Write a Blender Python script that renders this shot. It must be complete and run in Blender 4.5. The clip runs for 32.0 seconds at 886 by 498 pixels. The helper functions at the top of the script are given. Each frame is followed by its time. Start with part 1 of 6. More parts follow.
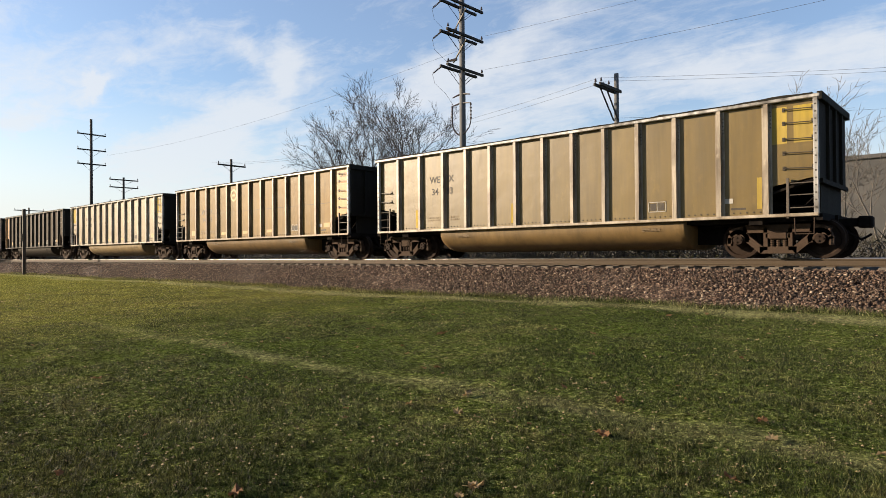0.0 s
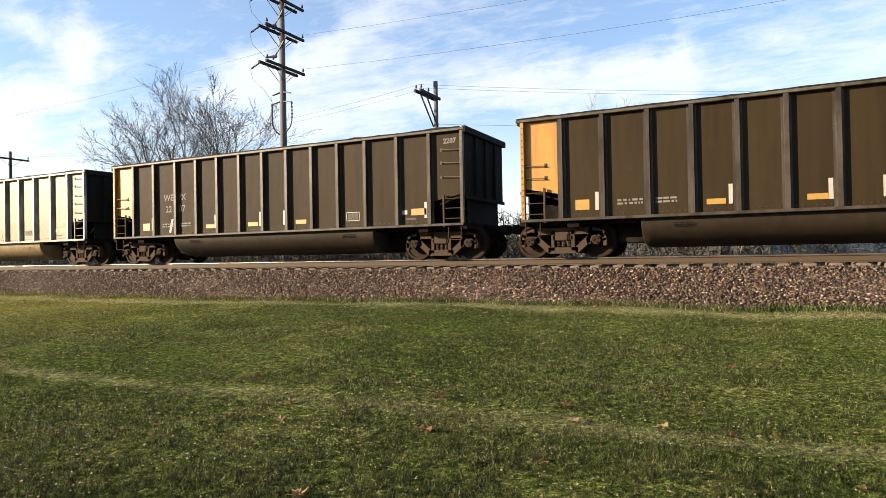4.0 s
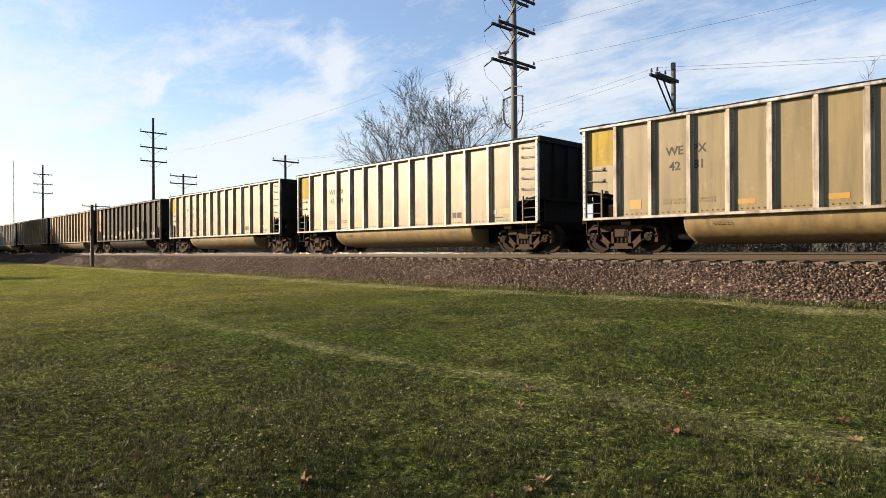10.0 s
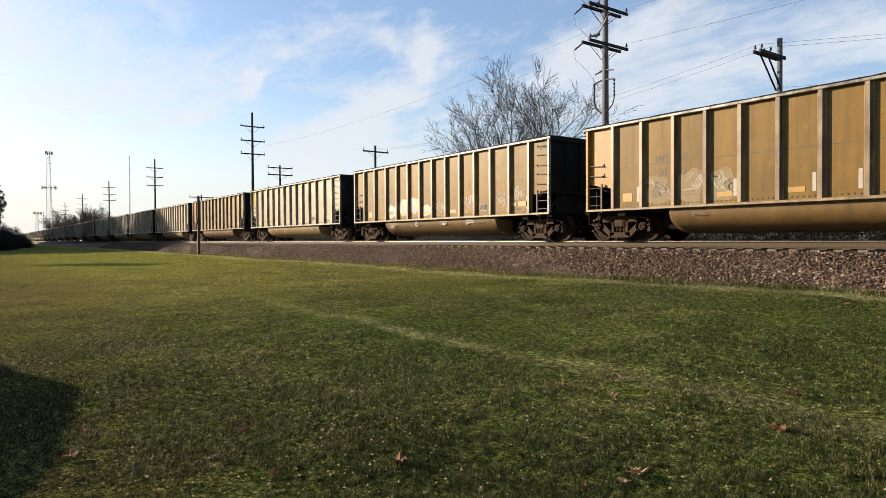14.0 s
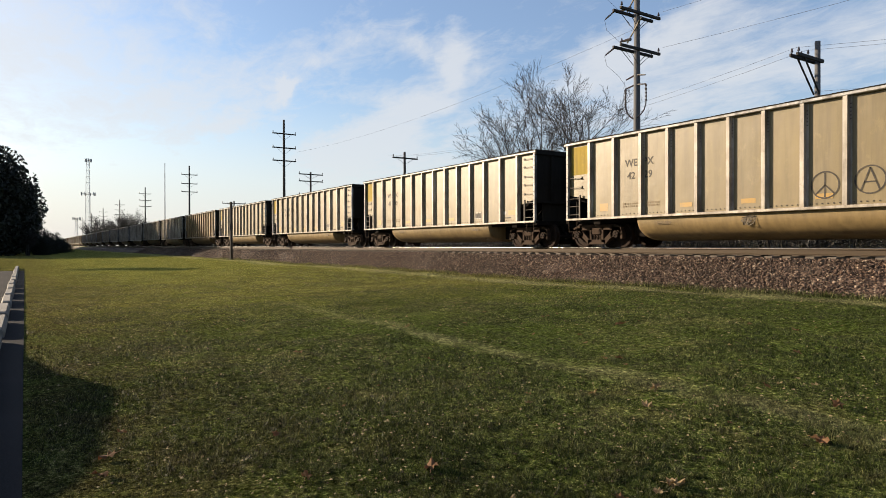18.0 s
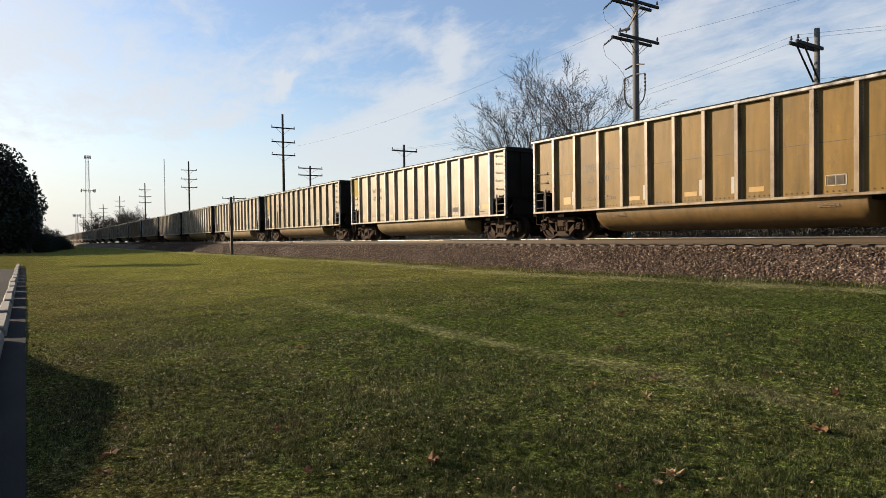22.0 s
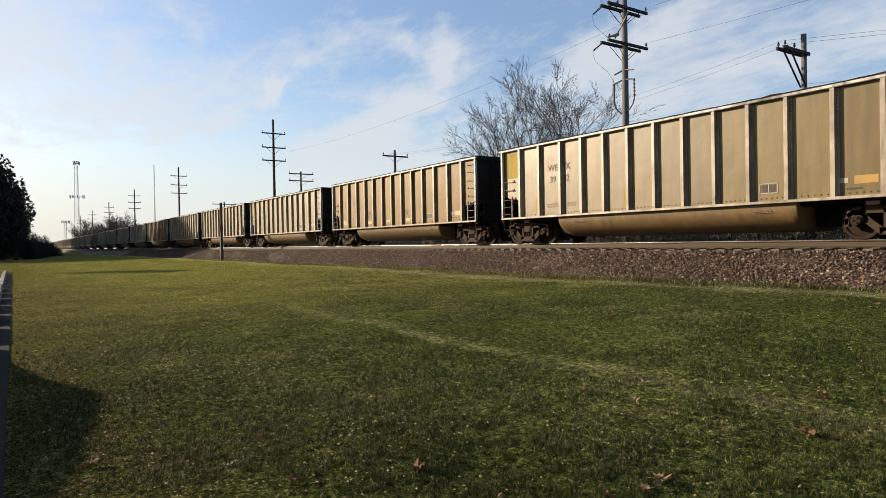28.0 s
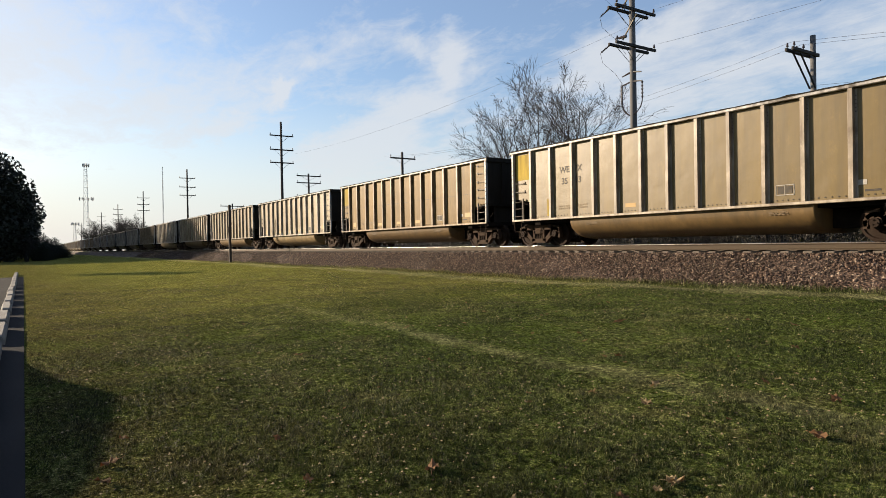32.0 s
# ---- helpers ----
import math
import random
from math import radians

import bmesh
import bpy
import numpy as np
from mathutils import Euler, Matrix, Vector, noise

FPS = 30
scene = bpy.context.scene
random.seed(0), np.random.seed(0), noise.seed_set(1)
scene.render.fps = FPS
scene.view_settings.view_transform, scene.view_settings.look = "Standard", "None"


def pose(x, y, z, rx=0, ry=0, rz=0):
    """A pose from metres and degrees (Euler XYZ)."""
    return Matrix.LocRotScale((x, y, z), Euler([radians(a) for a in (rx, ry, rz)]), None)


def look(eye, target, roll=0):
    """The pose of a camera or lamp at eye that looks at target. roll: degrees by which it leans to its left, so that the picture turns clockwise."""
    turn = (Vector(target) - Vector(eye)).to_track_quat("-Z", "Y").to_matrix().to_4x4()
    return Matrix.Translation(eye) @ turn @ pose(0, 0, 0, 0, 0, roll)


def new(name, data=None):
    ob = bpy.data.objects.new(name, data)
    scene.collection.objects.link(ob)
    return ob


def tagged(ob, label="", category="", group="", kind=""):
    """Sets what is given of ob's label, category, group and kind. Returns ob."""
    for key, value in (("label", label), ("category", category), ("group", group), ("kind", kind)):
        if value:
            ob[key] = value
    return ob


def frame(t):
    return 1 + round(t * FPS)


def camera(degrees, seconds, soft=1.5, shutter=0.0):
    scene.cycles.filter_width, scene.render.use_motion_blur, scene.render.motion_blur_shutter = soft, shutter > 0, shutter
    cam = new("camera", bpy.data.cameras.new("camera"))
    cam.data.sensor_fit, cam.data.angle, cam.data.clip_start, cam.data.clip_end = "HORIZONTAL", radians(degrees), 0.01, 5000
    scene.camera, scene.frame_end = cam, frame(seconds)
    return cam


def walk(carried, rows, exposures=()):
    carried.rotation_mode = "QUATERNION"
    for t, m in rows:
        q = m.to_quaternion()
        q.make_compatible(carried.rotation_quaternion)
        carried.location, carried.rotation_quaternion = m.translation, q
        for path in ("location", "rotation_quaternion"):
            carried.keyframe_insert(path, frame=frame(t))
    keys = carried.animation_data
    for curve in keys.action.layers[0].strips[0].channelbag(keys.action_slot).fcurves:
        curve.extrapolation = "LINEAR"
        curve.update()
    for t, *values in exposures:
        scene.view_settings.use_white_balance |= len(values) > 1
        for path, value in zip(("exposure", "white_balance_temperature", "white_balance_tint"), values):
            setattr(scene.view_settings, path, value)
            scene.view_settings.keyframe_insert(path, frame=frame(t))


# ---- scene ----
cam = camera(69.7, 32.0, 0.8)
PATH = [
    (0, (0.105, 0.045, 1.416), (-1.229, 1.535, 1.435), -0.4),
    (0.5, (0.107, 0.048, 1.423), (-1.055, 1.675, 1.446), -0.8),
    (1, (0.09, 0.033, 1.425), (-1.042, 1.682, 1.452), -0.7),
    (1.5, (0.075, 0.029, 1.425), (-1.063, 1.674, 1.452), -0.5),
    (2, (0.078, 0.028, 1.423), (-1.067, 1.668, 1.449), -0.9),
    (2.5, (0.105, 0.04, 1.424), (-0.946, 1.741, 1.444), -0.9),
    (4.5, (0.12, 0.021, 1.413), (-0.755, 1.82, 1.432), -1.1),
    (5, (0.117, 0.019, 1.408), (-0.791, 1.8, 1.43), -1.0),
    (5.5, (0.095, 0.032, 1.405), (-0.888, 1.774, 1.423), -0.4),
    (6, (0.088, 0.026, 1.405), (-1.02, 1.691, 1.424), -0.3),
    (6.5, (0.087, 0.02, 1.403), (-1.077, 1.647, 1.411), -0.6),
    (7, (0.076, 0.008, 1.4), (-1.114, 1.616, 1.406), -0.6),
    (7.5, (0.066, 0.014, 1.398), (-1.142, 1.607, 1.401), -0.5),
    (8, (0.068, 0.007, 1.4), (-1.147, 1.595, 1.402), -0.3),
    (8.5, (0.065, 0.004, 1.401), (-1.156, 1.588, 1.402), -0.5),
    (9, (0.061, 0.005, 1.398), (-1.163, 1.587, 1.398), -0.3),
    (9.5, (0.033, 0.006, 1.399), (-1.292, 1.503, 1.4), -0.2),
    (10, (-0.004, 0.003, 1.39), (-1.449, 1.386, 1.393), -0.3),
    (10.5, (0.004, 0.011, 1.391), (-1.545, 1.276, 1.393), -0.2),
    (11, (0.001, 0.014, 1.386), (-1.561, 1.263, 1.385), -0.3),
    (11.5, (-0.009, 0.017, 1.388), (-1.586, 1.247, 1.364), -0.5),
    (12, (-0.008, 0.012, 1.389), (-1.596, 1.228, 1.358), -0.5),
    (12.5, (-0.011, 0.002, 1.388), (-1.606, 1.207, 1.358), -0.5),
    (13, (-0.005, -0.011, 1.39), (-1.608, 1.186, 1.364), -0.3),
    (13.5, (-0.009, -0.019, 1.384), (-1.622, 1.162, 1.356), -0.6),
    (14, (-0.011, -0.033, 1.384), (-1.631, 1.14, 1.352), -0.3),
    (14.5, (-0.016, -0.034, 1.393), (-1.646, 1.125, 1.368), -0.2),
    (16.5, (-0.039, -0.036, 1.381), (-1.696, 1.084, 1.384), 0.4),
    (17, (-0.039, -0.037, 1.381), (-1.703, 1.074, 1.379), 0.1),
    (17.5, (-0.044, -0.039, 1.375), (-1.713, 1.064, 1.369), 0.2),
    (18, (-0.035, -0.042, 1.377), (-1.706, 1.057, 1.365), -0.1),
    (18.5, (-0.036, -0.036, 1.376), (-1.702, 1.07, 1.351), -0.1),
    (19, (-0.034, -0.033, 1.378), (-1.699, 1.074, 1.345), -0.2),
    (19.5, (-0.022, -0.034, 1.384), (-1.682, 1.08, 1.355), 0.2),
    (20, (-0.024, -0.033, 1.382), (-1.686, 1.08, 1.349), 0.4),
    (20.5, (-0.024, -0.035, 1.387), (-1.687, 1.075, 1.355), 0.0),
    (21, (-0.029, -0.035, 1.384), (-1.695, 1.07, 1.35), -0.3),
    (21.5, (-0.023, -0.035, 1.389), (-1.693, 1.065, 1.355), -0.5),
    (22, (-0.021, -0.035, 1.39), (-1.693, 1.062, 1.354), -0.8),
    (22.5, (-0.024, -0.024, 1.388), (-1.699, 1.069, 1.359), -0.7),
    (23, (-0.023, -0.027, 1.39), (-1.698, 1.065, 1.369), -0.3),
    (23.5, (-0.014, -0.032, 1.389), (-1.687, 1.064, 1.375), -0.3),
    (24, (0.007, -0.045, 1.391), (-1.661, 1.058, 1.381), -0.5),
    (24.5, (0.014, -0.04, 1.387), (-1.642, 1.081, 1.385), -0.6),
    (25, (0.014, -0.044, 1.388), (-1.635, 1.088, 1.388), -0.4),
    (25.5, (0.003, -0.033, 1.389), (-1.639, 1.109, 1.391), -0.5),
    (27.5, (-0.021, 0.004, 1.389), (-1.677, 1.125, 1.373), -1.0),
    (28, (-0.028, 0.015, 1.383), (-1.685, 1.134, 1.363), -1.0),
    (28.5, (-0.022, 0.004, 1.39), (-1.68, 1.123, 1.365), -0.9),
    (29, (-0.021, -0.005, 1.387), (-1.679, 1.114, 1.361), -0.6),
    (29.5, (-0.009, -0.016, 1.398), (-1.667, 1.101, 1.372), -0.6),
    (30, (0.005, -0.03, 1.388), (-1.656, 1.085, 1.366), -1.0),
    (30.5, (0.004, -0.043, 1.391), (-1.655, 1.074, 1.368), -0.9),
    (31, (-0.004, -0.036, 1.387), (-1.663, 1.082, 1.364), -0.9),
    (31.5, (-0.002, -0.037, 1.391), (-1.663, 1.077, 1.369), -1.0),
    (32, (-0.013, -0.044, 1.395), (-1.682, 1.057, 1.381), -1.0),
]
EXPOSURES = [(0, 1.41), (0.8, 1.60), (2, 1.70), (5, 1.88), (6, 1.74), (8, 1.76), (10, 1.57), (13, 1.46), (14.5, 1.42), (16.5, 1.31), (20, 1.28), (28, 1.26), (32, 1.28)]
walk(cam, [(t, look(eye, target, roll)) for t, eye, target, roll in PATH], EXPOSURES)

# ---- light ----
RAIL = 1.28            # top of rail
TRACK_Y = 17.75        # middle of the track
SUN = Vector((-0.777, -0.557, 0.292)).normalized()

world = bpy.data.worlds.new("sky")
scene.world = world
world.use_nodes = True


def noise_node(nt, vec, scale, detail=5, rough=0.55, distortion=0.0):
    n = nt.nodes.new("ShaderNodeTexNoise")
    n.inputs["Scale"].default_value, n.inputs["Detail"].default_value = scale, detail
    n.inputs["Roughness"].default_value, n.inputs["Distortion"].default_value = rough, distortion
    nt.links.new(vec, n.inputs["Vector"])
    return n.outputs["Fac"]


def build_world():
    nt = world.node_tree
    nt.nodes.clear()
    N, L = nt.nodes.new, nt.links.new

    def calc(op, x, y=0.0, z=0.0):
        n = N("ShaderNodeMath")
        n.operation = op
        for sock, v in zip(n.inputs, (x, y, z)):
            if isinstance(v, (int, float)):
                sock.default_value = v
            else:
                L(v, sock)
        return n.outputs[0]

    sky = N("ShaderNodeTexSky")
    sky.sky_type, sky.sun_disc = "NISHITA", False
    sky.sun_elevation = math.asin(SUN.z)
    sky.sun_rotation = math.atan2(SUN.x, SUN.y)
    sky.air_density, sky.dust_density, sky.ozone_density = 1.0, 1.2, 2.0
    co = N("ShaderNodeTexCoord")
    sep = N("ShaderNodeSeparateXYZ")
    L(co.outputs["Generated"], sep.inputs[0])
    x, y, z = sep.outputs
    az = calc("MULTIPLY", calc("ARCTAN2", calc("MULTIPLY", x, -1.0), y), 57.2958)
    el = calc("MULTIPLY", calc("ARCSINE", z), 57.2958)
    # thin cirrus drawn out along the track's direction
    plane = N("ShaderNodeCombineXYZ")
    low = calc("ADD", calc("MAXIMUM", z, 0.0), 0.10)
    L(calc("DIVIDE", x, low), plane.inputs[0])
    L(calc("DIVIDE", y, low), plane.inputs[1])
    mp = N("ShaderNodeMapping")
    mp.inputs["Rotation"].default_value = (0, 0, radians(-12))
    mp.inputs["Scale"].default_value = (0.45, 1.0, 1.0)
    L(plane.outputs[0], mp.inputs[0])
    wisp = noise_node(nt, mp.outputs[0], 1.5, 10, 0.60, 0.55)
    puff = noise_node(nt, plane.outputs[0], 3.2, 9, 0.66, 0.35)
    body = calc("ADD", calc("MULTIPLY", wisp, 0.45), calc("MULTIPLY", puff, 0.55))
    # ragged edges: the directions are stirred before the banks are drawn
    stir = calc("SUBTRACT", noise_node(nt, co.outputs["Generated"], 9.0, 6, 0.6), 0.5)
    rise = calc("SUBTRACT", noise_node(nt, co.outputs["Generated"], 13.0, 6, 0.6), 0.5)
    az = calc("MULTIPLY_ADD", stir, 7.0, az)
    el = calc("MULTIPLY_ADD", rise, 4.5, el)
    total = None
    for u0, v0, long, wide, lean, weight in CLOUD_BANKS:
        c, q = math.cos(radians(lean)), math.sin(radians(lean))
        du, dv = calc("SUBTRACT", az, u0), calc("SUBTRACT", el, v0)
        a = calc("MULTIPLY_ADD", du, c / long, calc("MULTIPLY", dv, q / long))
        b = calc("MULTIPLY_ADD", du, -q / wide, calc("MULTIPLY", dv, c / wide))
        d = calc("MULTIPLY_ADD", a, a, calc("MULTIPLY", b, b))
        g = calc("MULTIPLY", calc("EXPONENT", calc("MULTIPLY", d, -1.0)), weight)
        total = g if total is None else calc("ADD", total, g)
    mp2 = N("ShaderNodeMapping")
    mp2.inputs["Rotation"].default_value = (0, 0, radians(28))
    mp2.inputs["Scale"].default_value = (0.5, 1.0, 1.0)
    L(plane.outputs[0], mp2.inputs[0])
    fine = noise_node(nt, mp2.outputs[0], 9.0, 9, 0.68, 0.6)
    body = calc("ADD", calc("MULTIPLY", body, 0.6), calc("MULTIPLY", fine, 0.4))
    shift = calc("ADD", calc("MULTIPLY", calc("SUBTRACT", body, 0.5), 2.6), total)
    cover = N("ShaderNodeMapRange")
    cover.inputs["From Min"].default_value, cover.inputs["From Max"].default_value = -0.38, 0.9
    cover.interpolation_type = "SMOOTHSTEP"
    L(shift, cover.inputs[0])
    veil = N("ShaderNodeMapRange")
    veil.interpolation_type = "SMOOTHSTEP"
    veil.inputs["From Min"].default_value, veil.inputs["From Max"].default_value = 0.0, 0.26
    veil.inputs["To Min"].default_value, veil.inputs["To Max"].default_value = 0.88, 0.19
    L(z, veil.inputs[0])
    amount = calc("MAXIMUM", calc("MULTIPLY", cover.outputs[0], 0.82), veil.outputs[0])
    hs = N("ShaderNodeHueSaturation")
    hs.inputs["Hue"].default_value = 0.506
    hs.inputs["Saturation"].default_value, hs.inputs["Value"].default_value = 1.25, SKY_GAIN
    L(sky.outputs[0], hs.inputs["Color"])
    cloud = N("ShaderNodeMixRGB")
    cloud.inputs[2].default_value = CLOUD_COLOUR
    L(amount, cloud.inputs[0])
    L(hs.outputs[0], cloud.inputs[1])
    bg = N("ShaderNodeBackground")
    bg.inputs[1].default_value = SKY_STRENGTH
    out = N("ShaderNodeOutputWorld")
    L(cloud.outputs[0], bg.inputs[0])
    L(bg.outputs[0], out.inputs[0])


# cloud banks: azimuth, elevation, half length, half width, lean, weight (degrees)
CLOUD_BANKS = [
    (70.2, 13.3, 1.4, 0.45, -20, 1.1), (66.0, 16.5, 7.0, 2.2, -15, 0.28), (76.0, 10.4, 3.2, 0.5, -26, 0.45), (61.5, 11.0, 8.0, 1.9, -27, 0.85), (55.9, 16.0, 2.2, 1.2, 100, 0.75),
    (58.9, 17.5, 1.7, 0.8, 10, 0.45), (62.0, 6.8, 11.0, 2.8, -6, 0.7), (80.0, 11.0, 13.0, 3.2, -19, 0.5), (90.0, 16.5, 9.0, 4.0, 0, 0.3),
    (38.0, 17.0, 11.0, 2.2, -25, 0.8), (33.5, 12.8, 12.0, 3.0, -14, 0.65), (18.5, 14.6, 5.0, 1.7, -10, 0.75), (8.5, 14.2, 7.0, 2.0, -6, 0.8),
    (4.8, 16.4, 1.8, 0.8, -60, 0.6), (100.0, 12.0, 14.0, 7.0, 0, 0.6), (-15.0, 14.0, 15.0, 5.0, 0, 0.6),
]
CLOUD_COLOUR, SKY_STRENGTH, SKY_GAIN = (6.35, 6.5, 6.75, 1), 0.05, 1.55
build_world()
sun = new("sun", bpy.data.lights.new("sun", "SUN"))
sun.data.energy, sun.data.angle, sun.data.color = 5.0, radians(0.53), (1.0, 0.805, 0.59)
sun.matrix_world = look(SUN * 60, (0, 0, 0))


# ---- materials ----
def mat(name, rough=0.7, metal=0.0, spec=0.5):
    m = bpy.data.materials.new(name)
    m.use_nodes = True
    b = m.node_tree.nodes["Principled BSDF"]
    b.inputs["Roughness"].default_value, b.inputs["Metallic"].default_value = rough, metal
    b.inputs["Specular IOR Level"].default_value = spec
    return m, m.node_tree, b


def ramp(nt, fac, stops):
    r = nt.nodes.new("ShaderNodeValToRGB")
    while len(r.color_ramp.elements) < len(stops):
        r.color_ramp.elements.new(0.5)
    for e, (p, c) in zip(r.color_ramp.elements, stops):
        e.position, e.color = p, (*c, 1) if len(c) == 3 else c
    nt.links.new(fac, r.inputs[0])
    return r.outputs[0]


def grey(v):
    return (v, v, v)


def mixed(nt, fac, a, b, kind="MIX"):
    m = nt.nodes.new("ShaderNodeMixRGB")
    m.blend_type = kind
    for sock, v in zip(m.inputs, (fac, a, b)):
        if isinstance(v, (int, float)):
            sock.default_value = v
        elif isinstance(v, tuple):
            sock.default_value = (*v, 1)
        else:
            nt.links.new(v, sock)
    return m.outputs[0]


def coords(nt, scale=(1, 1, 1), own=True, world_space=False):
    """Object (or world) coordinates, shifted by the object's random number."""
    if world_space:
        src = nt.nodes.new("ShaderNodeNewGeometry").outputs["Position"]
    else:
        src = nt.nodes.new("ShaderNodeTexCoord").outputs["Object"]
    if own and not world_space:
        info = nt.nodes.new("ShaderNodeObjectInfo")
        mul = nt.nodes.new("ShaderNodeMath")
        mul.operation, mul.inputs[1].default_value = "MULTIPLY", 57.0
        nt.links.new(info.outputs["Random"], mul.inputs[0])
        add = nt.nodes.new("ShaderNodeVectorMath")
        nt.links.new(src, add.inputs[0])
        nt.links.new(mul.outputs[0], add.inputs[1])
        src = add.outputs[0]
    mp = nt.nodes.new("ShaderNodeMapping")
    mp.inputs["Scale"].default_value = scale
    nt.links.new(src, mp.inputs[0])
    return mp.outputs[0]


def bump(nt, b, height, strength, distance):
    n = nt.nodes.new("ShaderNodeBump")
    n.inputs["Strength"].default_value, n.inputs["Distance"].default_value = strength, distance
    nt.links.new(height, n.inputs["Height"])
    nt.links.new(n.outputs[0], b.inputs["Normal"])


def simple(name, base, rough=0.7, metal=0.0, var=0.25, scale=6.0, relief=0.0, dirt=(0.05, 0.04, 0.03), dirt_amount=0.3, world_space=False, stretch=(1, 1, 1), spec=0.4):
    """A surface with fine grain and larger stains."""
    m, nt, b = mat(name, rough, metal, spec)
    v = coords(nt, stretch, world_space=world_space)
    fine = noise_node(nt, v, scale * 6, 4)
    big = noise_node(nt, v, scale * 0.5, 6, 0.62)
    lo, hi = tuple(c * (1 - var) for c in base), tuple(min(1, c * (1 + var)) for c in base)
    col = mixed(nt, fine, lo, hi)
    mask = ramp(nt, big, [(0.48, grey(0)), (0.75, grey(dirt_amount))])
    nt.links.new(mixed(nt, mask, col, dirt), b.inputs["Base Color"])
    if relief:
        bump(nt, b, fine, 0.6, relief)
    return m


def car_paint(name, base, dirt, dirt_amount=0.45, rough=0.45, var=0.12, spec=0.42):
    """Weathered paint of a rail car: vertical streaks, coal dust, dents."""
    m, nt, b = mat(name, rough, 0.0, spec)
    v = coords(nt)
    streak = noise_node(nt, coords(nt, (3.2, 3.2, 0.45)), 1.5, 5, 0.55)
    cloud = noise_node(nt, v, 0.9, 5, 0.6)
    grain = noise_node(nt, v, 28, 4, 0.65)
    info = nt.nodes.new("ShaderNodeObjectInfo")
    lo, hi = tuple(c * (1 - var) for c in base), tuple(min(1, c * (1 + var)) for c in base)
    col = mixed(nt, info.outputs["Random"], lo, hi)
    col = mixed(nt, 0.16, col, mixed(nt, grain, grey(0.15), grey(0.9)), "OVERLAY")
    mask = ramp(nt, streak, [(0.42, grey(0)), (0.74, grey(min(1, dirt_amount * 1.0)))])
    col = mixed(nt, mask, col, dirt)
    mask2 = ramp(nt, cloud, [(0.45, grey(0)), (0.70, grey(min(1, dirt_amount * 0.9)))])
    col = mixed(nt, mask2, col, dirt)
    # pale rubbed spots and small dark chips
    worn = noise_node(nt, coords(nt, (1.6, 1.6, 0.9)), 2.6, 7, 0.72)
    col = mixed(nt, ramp(nt, worn, [(0.56, grey(0)), (0.72, grey(0.45))]), col, tuple(min(1, c * 1.55) for c in base))
    col = mixed(nt, ramp(nt, worn, [(0.30, grey(0.55)), (0.40, grey(0))]), col, dirt)
    # thin runs of grime washed down from the top edge
    runs = noise_node(nt, coords(nt, (3.6, 3.6, 0.28)), 1.4, 5, 0.55)
    col = mixed(nt, 1.0, col, ramp(nt, runs, [(0.34, grey(0.80)), (0.52, grey(1.0)), (0.70, grey(1.10))]), "MULTIPLY")
    nt.links.new(col, b.inputs["Base Color"])
    rr = ramp(nt, grain, [(0.3, grey(rough - 0.08)), (0.75, grey(rough + 0.16))])
    nt.links.new(rr, b.inputs["Roughness"])
    bump(nt, b, noise_node(nt, v, 1.3, 3, 0.5), 0.4, 0.035)
    return m


M = {}
M["tan"] = car_paint("tan_paint", (0.090, 0.0590, 0.0085), (0.072, 0.047, 0.0125))
M["beige"] = car_paint("beige_paint", (0.094, 0.0685, 0.0200), (0.079, 0.059, 0.0210))
M["cream"] = car_paint("cream_paint", (0.136, 0.1040, 0.0450), (0.109, 0.0820, 0.0420), 0.4)
M["ochre"] = car_paint("ochre_paint", (0.130, 0.0755, 0.0115), (0.072, 0.045, 0.0110), 0.45, 0.5, 0.12, 0.20)
M["dark"] = car_paint("dark_brown_paint", (0.0205, 0.0135, 0.0052), (0.0190, 0.0130, 0.0060), 0.5, 0.65, 0.12, 0.10)
M["yellow"] = car_paint("yellow_paint", (0.3, 0.2218, 0.04224), (0.19, 0.14, 0.06), 0.6, 0.75, 0.12, 0.1)
M["orange"] = car_paint("orange_paint", (0.2592, 0.1194, 0.009216), (0.154, 0.077, 0.021), 0.4, 0.5)
for _n, _c in (("tan", (0.118, 0.074, 0.026)), ("beige", (0.145, 0.104, 0.048)), ("cream", (0.172, 0.121, 0.052)), ("ochre", (0.098, 0.058, 0.018)), ("dark", (0.018, 0.013, 0.008))):
    M["tub_" + _n] = car_paint(_n + "_dusty_belly", _c, tuple(v * 0.42 for v in _c), 0.45, 0.55, 0.12, 0.15 if _n == "dark" else 0.4)
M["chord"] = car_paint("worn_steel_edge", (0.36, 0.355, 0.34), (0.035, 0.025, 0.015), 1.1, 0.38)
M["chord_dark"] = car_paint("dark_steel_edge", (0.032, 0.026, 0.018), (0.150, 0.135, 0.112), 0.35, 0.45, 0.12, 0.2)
for _n, _c in (("tan", (0.28, 0.24, 0.18)), ("beige", (0.30, 0.27, 0.22)), ("cream", (0.34, 0.305, 0.25)), ("ochre", (0.20, 0.148, 0.085)), ("dark", (0.046, 0.038, 0.030))):
    M["rib_" + _n] = car_paint(_n + "_worn_rib", _c, (_c[0] * 0.30, _c[1] * 0.24, _c[2] * 0.18), 1.0, 0.4, 0.12, 0.2 if _n == "dark" else 0.5)
# the shade on the cars' ends is put into this near-black colour
M["end"] = car_paint("shaded_dusty_end_sheet", (0.014, 0.012, 0.0091), (0.0063, 0.0056, 0.0042), 0.6, 0.85, 0.12, 0.15)
